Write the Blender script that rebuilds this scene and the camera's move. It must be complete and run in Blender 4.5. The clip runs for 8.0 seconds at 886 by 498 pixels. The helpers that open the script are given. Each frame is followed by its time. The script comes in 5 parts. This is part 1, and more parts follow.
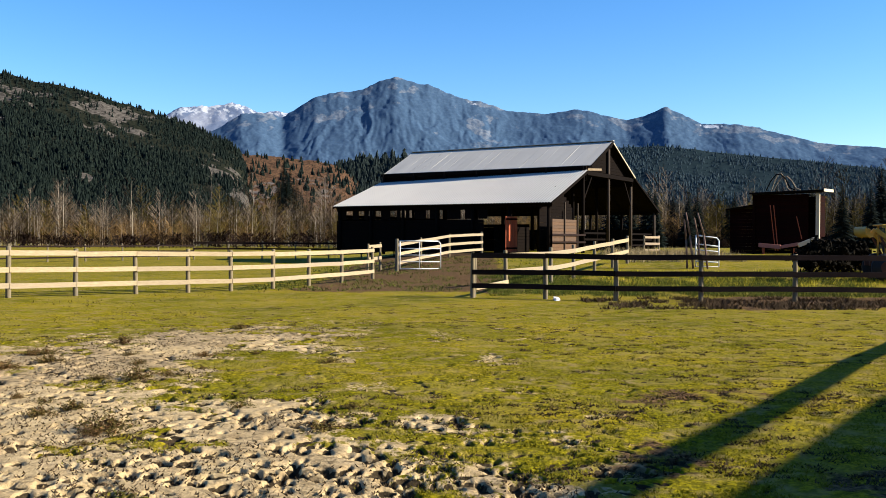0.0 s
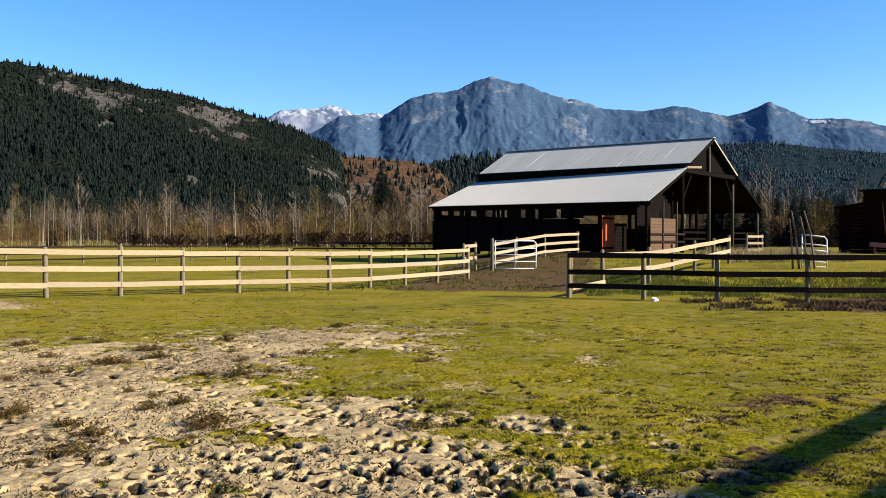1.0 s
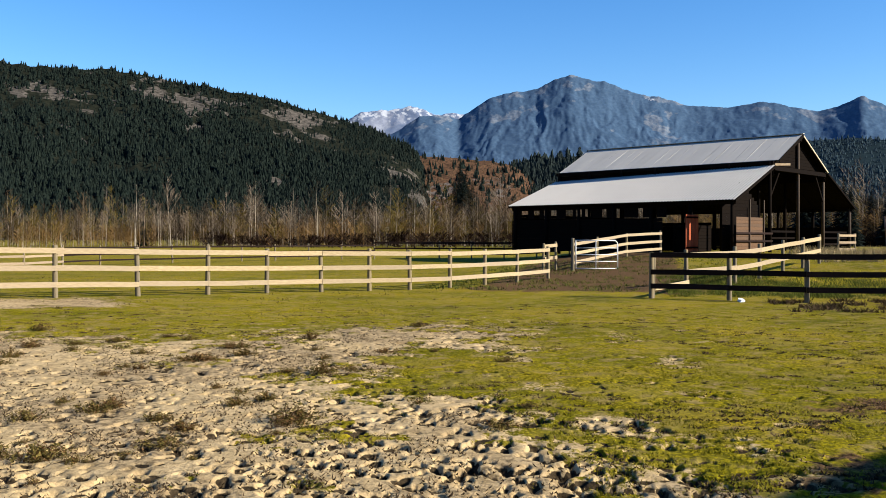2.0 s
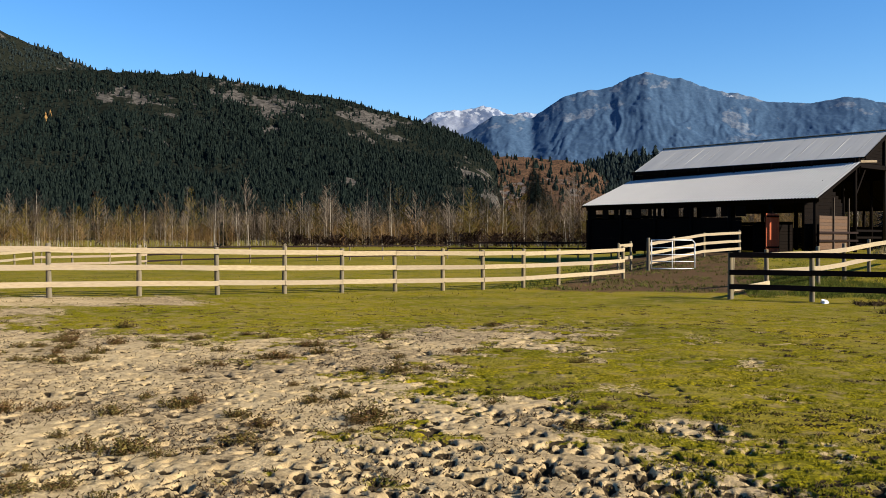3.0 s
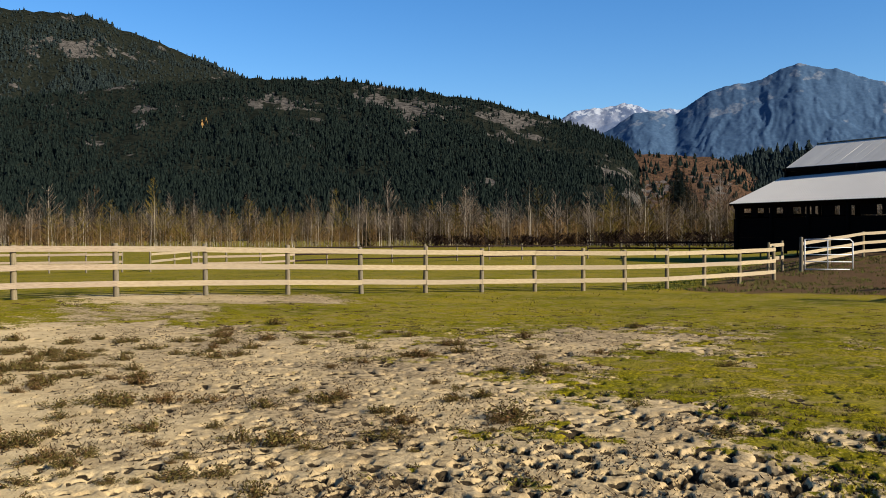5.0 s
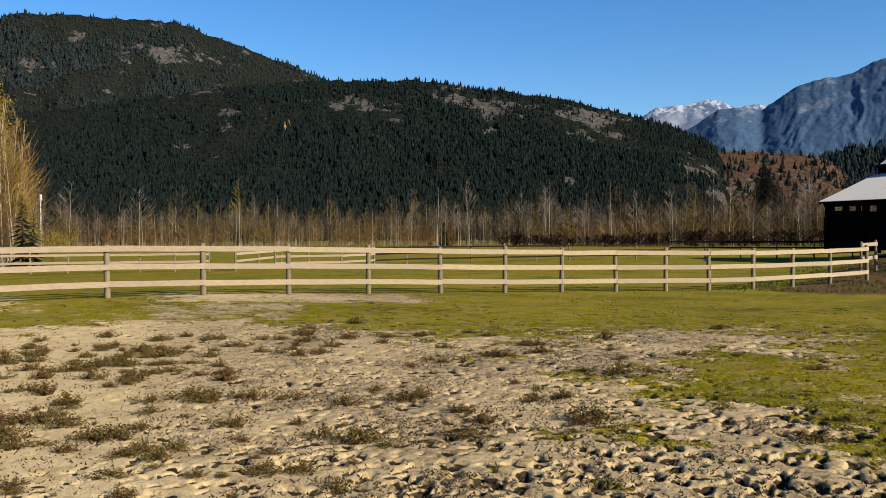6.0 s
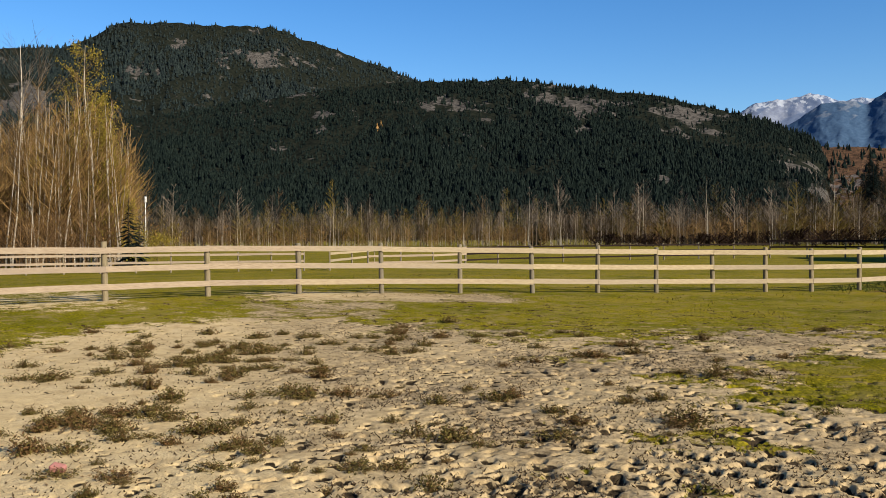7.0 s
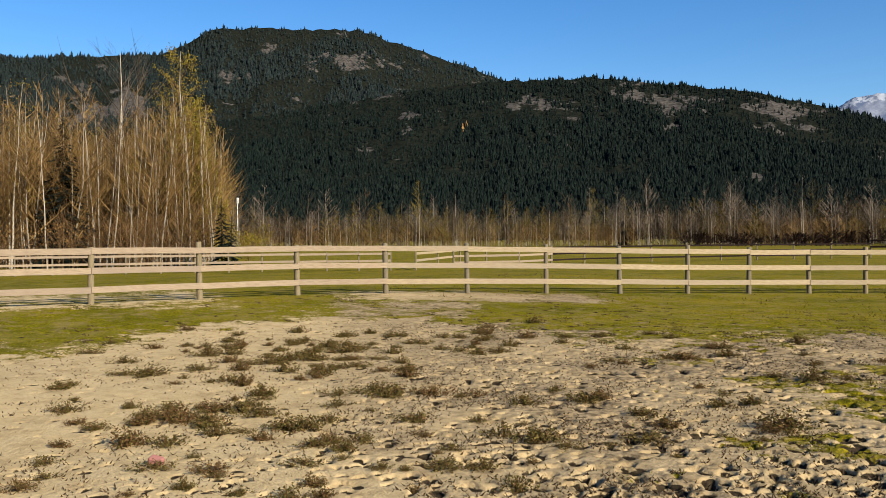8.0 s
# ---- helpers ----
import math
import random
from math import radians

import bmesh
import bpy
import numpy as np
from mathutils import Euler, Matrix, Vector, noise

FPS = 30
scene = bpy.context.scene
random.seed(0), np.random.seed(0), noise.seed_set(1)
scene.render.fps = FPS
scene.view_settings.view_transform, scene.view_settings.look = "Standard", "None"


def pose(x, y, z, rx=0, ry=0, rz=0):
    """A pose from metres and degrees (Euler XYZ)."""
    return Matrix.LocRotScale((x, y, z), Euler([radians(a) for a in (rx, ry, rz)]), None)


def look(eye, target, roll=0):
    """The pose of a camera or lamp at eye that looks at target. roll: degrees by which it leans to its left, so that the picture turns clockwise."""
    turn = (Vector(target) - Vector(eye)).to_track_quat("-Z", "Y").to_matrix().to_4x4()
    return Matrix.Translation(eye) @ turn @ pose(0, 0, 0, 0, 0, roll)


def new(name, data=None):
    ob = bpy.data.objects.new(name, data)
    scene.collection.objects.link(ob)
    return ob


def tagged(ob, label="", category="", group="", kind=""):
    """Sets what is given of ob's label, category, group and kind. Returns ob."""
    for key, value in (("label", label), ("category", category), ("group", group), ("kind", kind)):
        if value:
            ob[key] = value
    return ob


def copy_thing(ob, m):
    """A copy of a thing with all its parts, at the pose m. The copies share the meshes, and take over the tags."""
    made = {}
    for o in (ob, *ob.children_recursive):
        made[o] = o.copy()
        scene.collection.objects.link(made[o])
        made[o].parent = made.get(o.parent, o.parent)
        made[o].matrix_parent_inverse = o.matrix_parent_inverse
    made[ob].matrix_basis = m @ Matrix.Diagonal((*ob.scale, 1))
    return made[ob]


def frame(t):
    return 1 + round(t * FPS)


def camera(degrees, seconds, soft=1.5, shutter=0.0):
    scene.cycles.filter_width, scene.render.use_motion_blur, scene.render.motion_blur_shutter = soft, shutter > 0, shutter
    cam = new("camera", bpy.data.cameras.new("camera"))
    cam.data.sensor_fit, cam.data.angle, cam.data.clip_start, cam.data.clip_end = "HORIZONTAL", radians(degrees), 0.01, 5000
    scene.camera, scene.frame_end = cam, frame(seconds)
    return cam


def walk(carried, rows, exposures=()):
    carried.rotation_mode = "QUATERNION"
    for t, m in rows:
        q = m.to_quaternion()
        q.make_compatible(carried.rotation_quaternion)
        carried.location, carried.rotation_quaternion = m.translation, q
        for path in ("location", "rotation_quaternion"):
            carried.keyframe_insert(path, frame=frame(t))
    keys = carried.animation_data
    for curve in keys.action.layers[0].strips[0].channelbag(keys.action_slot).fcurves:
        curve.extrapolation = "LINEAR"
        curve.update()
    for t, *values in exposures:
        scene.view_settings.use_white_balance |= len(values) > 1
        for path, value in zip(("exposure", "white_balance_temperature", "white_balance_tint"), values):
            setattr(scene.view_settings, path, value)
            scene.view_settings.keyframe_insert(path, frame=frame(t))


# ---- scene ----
cam = camera(52.22, 8.0, soft=0.8)
EYE, ARM = 1.75, 0.10
# seconds, yaw, pitch, roll: a pan about an upright axis, the lens ARM in front of it
TURNS = [
    (0.0, 0.00, -0.60, -0.25),
    (0.5, 3.01, -0.62, -0.19),
    (1.0, 6.02, -0.64, -0.15),
    (1.5, 8.63, -0.65, -0.09),
    (3.0, 15.68, -0.67, 0.01),
    (3.5, 17.89, -0.67, 0.04),
    (4.0, 20.03, -0.68, 0.07),
    (4.5, 22.25, -0.67, 0.12),
    (6.0, 29.49, -0.67, 0.24),
    (6.5, 32.44, -0.67, 0.33),
    (7.0, 35.26, -0.66, 0.36),
    (7.5, 38.03, -0.64, 0.40),
    (8.0, 40.67, -0.63, 0.43),
]
walk(cam, [(t, pose(-ARM * math.sin(radians(yaw)), ARM * math.cos(radians(yaw)), EYE, 90 + pitch, roll, yaw)) for t, yaw, pitch, roll in TURNS],
     exposures=[(0.0, 1.29), (4.0, 0.87), (8.0, 0.73)])

# ---- world and sun ----
SUN_AZ, SUN_EL = 95.7, 27.0      # clockwise from +y, degrees
world = bpy.data.worlds.new("sky")
scene.world = world
world.use_nodes = True
sky_nodes = world.node_tree.nodes
sky = sky_nodes.new("ShaderNodeTexSky")
sky.sky_type = "NISHITA"
sky.sun_disc = False
sky.sun_elevation, sky.sun_rotation = radians(SUN_EL), radians(SUN_AZ)
sky.altitude, sky.air_density, sky.dust_density, sky.ozone_density = 300, 1.0, 0.35, 4.0
deep = sky_nodes.new("ShaderNodeHueSaturation")
deep.inputs["Saturation"].default_value, deep.inputs["Hue"].default_value = 1.27, 0.506
world.node_tree.links.new(sky.outputs[0], deep.inputs["Color"])
world.node_tree.links.new(deep.outputs[0], sky_nodes["Background"].inputs[0])
sky_nodes["Background"].inputs[1].default_value = 0.092
sun = new("sun", bpy.data.lights.new("sun", "SUN"))
sun.data.energy, sun.data.angle, sun.data.color = 5.0, radians(0.5), (1.0, 0.92, 0.78)
sun_dir = Vector((math.sin(radians(SUN_AZ)) * math.cos(radians(SUN_EL)), math.cos(radians(SUN_AZ)) * math.cos(radians(SUN_EL)), math.sin(radians(SUN_EL))))
sun.matrix_world = look(sun_dir * 60, (0, 0, 0))


# ---- materials ----
def material(name, rough=0.8, metal=0.0, spec=0.3):
    m = bpy.data.materials.new(name)
    m.use_nodes = True
    b = m.node_tree.nodes["Principled BSDF"]
    b.inputs["Roughness"].default_value = rough
    b.inputs["Metallic"].default_value = metal
    b.inputs["Specular IOR Level"].default_value = spec
    return m, m.node_tree.nodes, m.node_tree.links, b


def noise_tex(nodes, links, scale, detail=4.0, stretch=None, coords="Object", rough=0.55):
    """A noise texture in metres; stretch scales the axes."""
    tc = nodes.new("ShaderNodeTexCoord")
    n = nodes.new("ShaderNodeTexNoise")
    n.inputs["Scale"].default_value, n.inputs["Detail"].default_value, n.inputs["Roughness"].default_value = scale, detail, rough
    if stretch:
        mp = nodes.new("ShaderNodeMapping")
        mp.inputs["Scale"].default_value = stretch
        links.new(tc.outputs[coords], mp.inputs[0])
        links.new(mp.outputs[0], n.inputs[0])
    else:
        links.new(tc.outputs[coords], n.inputs[0])
    return n.outputs[0]


def ramp(nodes, links, source, stops):
    r = nodes.new("ShaderNodeValToRGB")
    while len(r.color_ramp.elements) < len(stops):
        r.color_ramp.elements.new(0.5)
    for e, (at, col) in zip(r.color_ramp.elements, stops):
        e.position, e.color = at, (*col, 1)
    links.new(source, r.inputs[0])
    return r.outputs[0]


def mix(nodes, links, fac, a, b, blend="MIX"):
    m = nodes.new("ShaderNodeMix")
    m.data_type, m.blend_type = "RGBA", blend
    for socket, value in ((m.inputs[0], fac), (m.inputs[6], a), (m.inputs[7], b)):
        if isinstance(value, (int, float)):
            socket.default_value = value
        elif isinstance(value, tuple):
            socket.default_value = (*value, 1)
        else:
            links.new(value, socket)
    return m.outputs[2]


def math_node(nodes, links, op, a, b=0.0, clamp=False):
    m = nodes.new("ShaderNodeMath")
    m.operation, m.use_clamp = op, clamp
    for socket, value in ((m.inputs[0], a), (m.inputs[1], b)):
        if isinstance(value, (int, float)):
            socket.default_value = value
        else:
            links.new(value, socket)
    return m.outputs[0]


def bump(nodes, links, bsdf, source, strength=0.4, distance=0.01):
    b = nodes.new("ShaderNodeBump")
    b.inputs["Strength"].default_value, b.inputs["Distance"].default_value = strength, distance
    links.new(source, b.inputs["Height"])
    links.new(b.outputs[0], bsdf.inputs["Normal"])


def attribute(nodes, name):
    a = nodes.new("ShaderNodeAttribute")
    a.attribute_name = name
    return a.outputs["Fac"]


def piece_random(nodes):
    return nodes.new("ShaderNodeObjectInfo").outputs["Random"]


def island_random(nodes):
    return nodes.new("ShaderNodeNewGeometry").outputs["Random Per Island"]


def wood_material(name, dark, light, weather, grain=(2.0, 40.0, 40.0), rough=0.9, spec=0.12):
    """Sawn wood with grain along x, varied from piece to piece, with weathered blotches."""
    m, n, l, b = material(name, rough, 0.0, spec)
    g = noise_tex(n, l, 3.0, 6.0, grain)
    base = ramp(n, l, g, ((0.3, dark), (0.7, light)))
    blot = noise_tex(n, l, 1.3, 5.0)
    fac = math_node(n, l, "MULTIPLY", blot, piece_random(n))
    base = mix(n, l, math_node(n, l, "MULTIPLY", fac, 1.3, True), base, weather)
    l.new(base, b.inputs["Base Color"])
    bump(n, l, b, g, 0.35, 0.004)
    return m


new_board = wood_material("new_fence_board", (0.24, 0.178, 0.098), (0.46, 0.365, 0.22), (0.25, 0.20, 0.145))
old_board = wood_material("weathered_board", (0.20, 0.145, 0.09), (0.40, 0.31, 0.205), (0.22, 0.17, 0.125))
post_wood = wood_material("round_post_wood", (0.13, 0.10, 0.055), (0.27, 0.215, 0.125), (0.11, 0.10, 0.08), (40.0, 40.0, 2.0))
dark_board = wood_material("near_black_board", (0.008, 0.006, 0.005), (0.022, 0.014, 0.011), (0.03, 0.02, 0.018), spec=0.03)
# near black: shade of the barn's inside is put into this colour
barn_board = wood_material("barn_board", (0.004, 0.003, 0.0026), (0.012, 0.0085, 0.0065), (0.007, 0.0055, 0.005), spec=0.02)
stall_board = wood_material("stall_board", (0.055, 0.032, 0.019), (0.17, 0.098, 0.056), (0.08, 0.055, 0.04))
red_board = wood_material("red_painted_board", (0.34, 0.075, 0.03), (0.52, 0.14, 0.06), (0.26, 0.06, 0.03))
# near-black red: the shed's shade is put into this colour
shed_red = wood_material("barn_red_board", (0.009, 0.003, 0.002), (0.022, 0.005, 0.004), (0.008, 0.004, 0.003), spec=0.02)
pale_wood = wood_material("pale_trim_board", (0.45, 0.36, 0.24), (0.70, 0.60, 0.45), (0.45, 0.38, 0.28))


def metal_material(name, col, stain, rough, metal=0.6):
    m, n, l, b = material(name, rough, metal, 0.2)
    big = noise_tex(n, l, 0.6, 5.0, (1.0, 0.25, 1.0))
    fine = noise_tex(n, l, 9.0, 4.0, (4.0, 0.5, 1.0))
    c = mix(n, l, math_node(n, l, "MULTIPLY", big, 0.7, True), col, stain)
    c = mix(n, l, 0.25, c, mix(n, l, fine, stain, col))
    c = mix(n, l, math_node(n, l, "MULTIPLY", piece_random(n), 0.25), c, stain)
    l.new(c, b.inputs["Base Color"])
    bump(n, l, b, fine, 0.1, 0.003)
    return m


roof_new = metal_material("corrugated_roof_metal", (0.43, 0.41, 0.37), (0.34, 0.32, 0.285), 0.8, 0.0)
roof_old = metal_material("old_roof_sheet", (0.48, 0.455, 0.40), (0.33, 0.31, 0.27), 0.85, 0.0)
white_pipe = metal_material("white_gate_pipe", (0.72, 0.72, 0.70), (0.55, 0.54, 0.50), 0.45, 0.1)
yellow_paint = metal_material("worn_yellow_paint", (0.55, 0.36, 0.05), (0.28, 0.16, 0.05), 0.5, 0.0)
rust_paint = metal_material("rusty_machine_paint", (0.12, 0.045, 0.025), (0.05, 0.025, 0.018), 0.8, 0.0)
rubber = material("black_rubber", 0.85)[0]
rubber.node_tree.nodes["Principled BSDF"].inputs["Base Color"].default_value = (0.015, 0.015, 0.016, 1)


def ground_material():
    m, n, l, b = material("paddock_ground", 1.0, 0.0, 0.03)
    fine = noise_tex(n, l, 22.0, 6.0)
    mid = noise_tex(n, l, 3.2, 6.0)
    big = noise_tex(n, l, 0.32, 5.0)
    blade = noise_tex(n, l, 60.0, 4.0)
    green = ramp(n, l, big, ((0.30, (0.105, 0.098, 0.003)), (0.47, (0.205, 0.168, 0.004)), (0.66, (0.285, 0.207, 0.010))))
    green = mix(n, l, ramp(n, l, fine, ((0.46, (0.0, 0.0, 0.0)), (0.58, (1.0, 1.0, 1.0)))), mix(n, l, 0.62, green, (0.032, 0.033, 0.005)), green)
    green = mix(n, l, ramp(n, l, mid, ((0.50, (0.0, 0.0, 0.0)), (0.66, (0.75, 0.75, 0.75)))), green, (0.22, 0.158, 0.06))
    dry = noise_tex(n, l, 0.9, 6.0)
    green = mix(n, l, ramp(n, l, dry, ((0.50, (0.0, 0.0, 0.0)), (0.68, (0.7, 0.7, 0.7)))), green, (0.20, 0.155, 0.030))
    sand = ramp(n, l, mid, ((0.26, (0.38, 0.265, 0.128)), (0.46, (0.54, 0.395, 0.192)), (0.72, (0.60, 0.45, 0.236))))
    sand = mix(n, l, ramp(n, l, fine, ((0.3, (0.35, 0.35, 0.35)), (0.5, (0.0, 0.0, 0.0)))), sand, (0.15, 0.10, 0.055))
    crumb = noise_tex(n, l, 11.0, 8.0, None, "Object", 0.72)
    sand = mix(n, l, math_node(n, l, "MULTIPLY", attribute(n, "trod"), 0.8), sand, ramp(n, l, mid, ((0.3, (0.22, 0.155, 0.082)), (0.7, (0.385, 0.28, 0.152)))))
    sand = mix(n, l, math_node(n, l, "MULTIPLY", ramp(n, l, crumb, ((0.47, (0.0, 0.0, 0.0)), (0.58, (0.95, 0.95, 0.95)))), attribute(n, "trod")), sand, (0.115, 0.082, 0.043))
    dirt = ramp(n, l, fine, ((0.38, (0.028, 0.016, 0.007)), (0.64, (0.150, 0.088, 0.040))))
    edge = math_node(n, l, "ADD", attribute(n, "sand"), math_node(n, l, "MULTIPLY", math_node(n, l, "SUBTRACT", fine, 0.5), 1.5))
    edge = math_node(n, l, "ADD", edge, math_node(n, l, "MULTIPLY", math_node(n, l, "SUBTRACT", mid, 0.5), 1.1))
    sandy = ramp(n, l, edge, ((0.42, (0.0, 0.0, 0.0)), (0.58, (1.0, 1.0, 1.0))))
    edge2 = math_node(n, l, "ADD", attribute(n, "dirt"), math_node(n, l, "MULTIPLY", math_node(n, l, "SUBTRACT", mid, 0.5), 1.2))
    dirty = ramp(n, l, edge2, ((0.4, (0.0, 0.0, 0.0)), (0.6, (1.0, 1.0, 1.0))))
    c = mix(n, l, sandy, green, sand)
    c = mix(n, l, dirty, c, dirt)
    # hoof pits: dark earth and the hollows' shade, both put into the colour
    pit_shade = math_node(n, l, "ADD", attribute(n, "pit_shade"), math_node(n, l, "MULTIPLY", math_node(n, l, "SUBTRACT", fine, 0.5), 0.9))
    c = mix(n, l, ramp(n, l, pit_shade, ((0.45, (0.0, 0.0, 0.0)), (0.62, (1.0, 1.0, 1.0)))), c, ramp(n, l, fine, ((0.35, (0.014, 0.010, 0.006)), (0.65, (0.050, 0.036, 0.020)))))
    l.new(c, b.inputs["Base Color"])
    h = math_node(n, l, "ADD", math_node(n, l, "MULTIPLY", fine, 0.7), math_node(n, l, "MULTIPLY", blade, 0.3))
    bump(n, l, b, h, 1.0, 0.03)
    return m


ground_mat = ground_material()


def leaf_material(name, a, c):
    m, n, l, b = material(name, 0.9, 0.0, 0.04)
    r = island_random(n)
    patch = noise_tex(n, l, 0.12, 3.0)
    col = ramp(n, l, math_node(n, l, "ADD", math_node(n, l, "MULTIPLY", r, 0.6), math_node(n, l, "MULTIPLY", patch, 0.4)), ((0.15, a), (0.85, c)))
    l.new(col, b.inputs["Base Color"])
    return m


conifer_green = leaf_material("conifer_green", (0.0036, 0.0070, 0.0062), (0.0120, 0.0172, 0.0130))
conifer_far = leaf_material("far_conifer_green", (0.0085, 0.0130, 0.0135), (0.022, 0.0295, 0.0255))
bark_pale = leaf_material("pale_bark", (0.09, 0.07, 0.05), (0.34, 0.28, 0.20))
twig_brown = leaf_material("brown_twig", (0.024, 0.017, 0.010), (0.100, 0.068, 0.038))
twig_pale = leaf_material("pale_twig", (0.060, 0.046, 0.034), (0.21, 0.165, 0.120))
twig_olive = leaf_material("olive_twig", (0.045, 0.034, 0.008), (0.165, 0.118, 0.024))
scrub_dark = leaf_material("dark_red_scrub", (0.008, 0.005, 0.004), (0.038, 0.022, 0.014))
# paler and bluer than near conifers: the ridge's haze is in the colour
conifer_haze = leaf_material("hazy_conifer_green", (0.026, 0.042, 0.050), (0.036, 0.054, 0.062))
birch_bark = leaf_material("birch_bark", (0.22, 0.18, 0.13), (0.52, 0.45, 0.35))
brush_red = leaf_material("reddish_brush", (0.07, 0.040, 0.018), (0.20, 0.12, 0.055))
pole_wood = wood_material("grey_brown_pole", (0.10, 0.06, 0.04), (0.26, 0.16, 0.11), (0.14, 0.10, 0.08), (40.0, 40.0, 2.0))
dark_post = wood_material("dark_barn_post", (0.03, 0.022, 0.016), (0.10, 0.075, 0.055), (0.04, 0.03, 0.025), (40.0, 40.0, 2.0))
yard_leaf = leaf_material("rank_grass_blade", (0.022, 0.038, 0.007), (0.125, 0.135, 0.022))
twig_gold = leaf_material("golden_twig", (0.095, 0.055, 0.021), (0.27, 0.165, 0.062))
leaf_yellow = leaf_material("yellow_green_leaf", (0.11, 0.088, 0.012), (0.27, 0.20, 0.030))
leaf_orange = leaf_material("orange_brown_leaf", (0.14, 0.075, 0.025), (0.28, 0.16, 0.055))
weed_green = leaf_material("weed_leaf", (0.030, 0.026, 0.007), (0.150, 0.112, 0.032))
weed_dry = leaf_material("dry_weed", (0.06, 0.032, 0.012), (0.16, 0.088, 0.035))
grass_leaf = leaf_material("grass_blade", (0.085, 0.088, 0.004), (0.22, 0.18, 0.012))
dark_bush = leaf_material("dark_bush_leaf", (0.003, 0.003, 0.002), (0.012, 0.009, 0.005))
straw_leaf = leaf_material("straw_grass", (0.20, 0.15, 0.07), (0.38, 0.30, 0.16))


def slope_material(name, low, high, rock_a, rock_b, rock_scale):
    """A mountainside: forest floor broken by bare rock where the attribute says so."""
    m, n, l, b = material(name, 1.0, 0.0, 0.0)
    mid = noise_tex(n, l, rock_scale, 8.0)
    fine = noise_tex(n, l, rock_scale * 6, 6.0)
    wood = ramp(n, l, fine, ((0.35, low), (0.65, high)))
    rock = ramp(n, l, fine, ((0.35, rock_a), (0.65, rock_b)))
    e = math_node(n, l, "ADD", attribute(n, "rock"), math_node(n, l, "MULTIPLY", math_node(n, l, "SUBTRACT", mid, 0.5), 2.2))
    c = mix(n, l, ramp(n, l, e, ((0.45, (0.0, 0.0, 0.0)), (0.58, (1.0, 1.0, 1.0)))), wood, rock)
    snow = math_node(n, l, "ADD", attribute(n, "snow"), math_node(n, l, "MULTIPLY", math_node(n, l, "SUBTRACT", fine, 0.5), 1.2))
    c = mix(n, l, ramp(n, l, snow, ((0.5, (0.0, 0.0, 0.0)), (0.62, (1.0, 1.0, 1.0)))), c, (0.38, 0.40, 0.44))
    l.new(c, b.inputs["Base Color"])
    return m


hill_mat = slope_material("forested_hillside", (0.006, 0.008, 0.006), (0.018, 0.019, 0.013), (0.024, 0.022, 0.019), (0.105, 0.092, 0.078), 0.022)
# ridge floor, with the same haze put into its colour
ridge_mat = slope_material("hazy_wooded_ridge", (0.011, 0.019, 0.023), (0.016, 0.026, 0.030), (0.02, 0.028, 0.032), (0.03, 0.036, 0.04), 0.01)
flower_yellow = leaf_material("yellow_flower", (0.25, 0.22, 0.02), (0.55, 0.45, 0.04))
rust_mat = slope_material("rusty_brush_slope", (0.030, 0.020, 0.014), (0.125, 0.068, 0.038), (0.055, 0.046, 0.040), (0.16, 0.135, 0.115), 0.03)
# the blue of distance haze is put into both far mountain colours
peak_mat = slope_material("haze_tinted_mountain", (0.042, 0.076, 0.128), (0.058, 0.098, 0.156), (0.075, 0.104, 0.150), (0.150, 0.172, 0.205), 0.014)
snow_peak_mat = slope_material("haze_tinted_snow_mountain", (0.10, 0.13, 0.20), (0.14, 0.17, 0.24), (0.16, 0.18, 0.24), (0.24, 0.26, 0.31), 0.008)


# ---- mesh helpers ----
def value_noise(x, y, seed=0):
    """Smooth value noise on arrays, 0 to 1."""
    xi, yi = np.floor(x).astype(np.int64), np.floor(y).astype(np.int64)
    xf, yf = x - xi, y - yi
    xf, yf = xf * xf * (3 - 2 * xf), yf * yf * (3 - 2 * yf)

    def h(a, c):
        k = (a * 374761393 + c * 668265263 + seed * 982451653) & 0xFFFFFFFF
        k = ((k ^ (k >> 13)) * 1274126177) & 0xFFFFFFFF
        return ((k ^ (k >> 16)) & 0xFFFFFF) / float(0xFFFFFF)

    top = h(xi, yi) * (1 - xf) + h(xi + 1, yi) * xf
    low = h(xi, yi + 1) * (1 - xf) + h(xi + 1, yi + 1) * xf
    return top * (1 - yf) + low * yf


def fractal(x, y, octaves=4, seed=0, gain=0.5):
    out, amp, tot = 0.0, 1.0, 0.0
    for i in range(octaves):
        out = out + amp * value_noise(x * 2 ** i + 17.3 * i, y * 2 ** i - 9.1 * i, seed + i)
        tot += amp
        amp *= gain
    return out / tot


def smooth(x, lo, hi):
    t = np.clip((x - lo) / (hi - lo), 0, 1)
    return t * t * (3 - 2 * t)


def mesh_object(name, verts, faces, mats, parent=None, shade=False, label="", mat_index=None):
    me = bpy.data.meshes.new(name)
    me.from_pydata([tuple(v) for v in verts] if not isinstance(verts, np.ndarray) else verts.tolist(), [], faces if isinstance(faces, list) else faces.tolist())
    for mt in mats if isinstance(mats, (list, tuple)) else (mats,):
        me.materials.append(mt)
    if mat_index is not None:
        me.polygons.foreach_set("material_index", mat_index)
    if shade:
        me.polygons.foreach_set("use_smooth", [True] * len(me.polygons))
    me.update()
    ob = new(name, me)
    ob.parent = parent
    if label:
        ob["label"] = label
    return ob


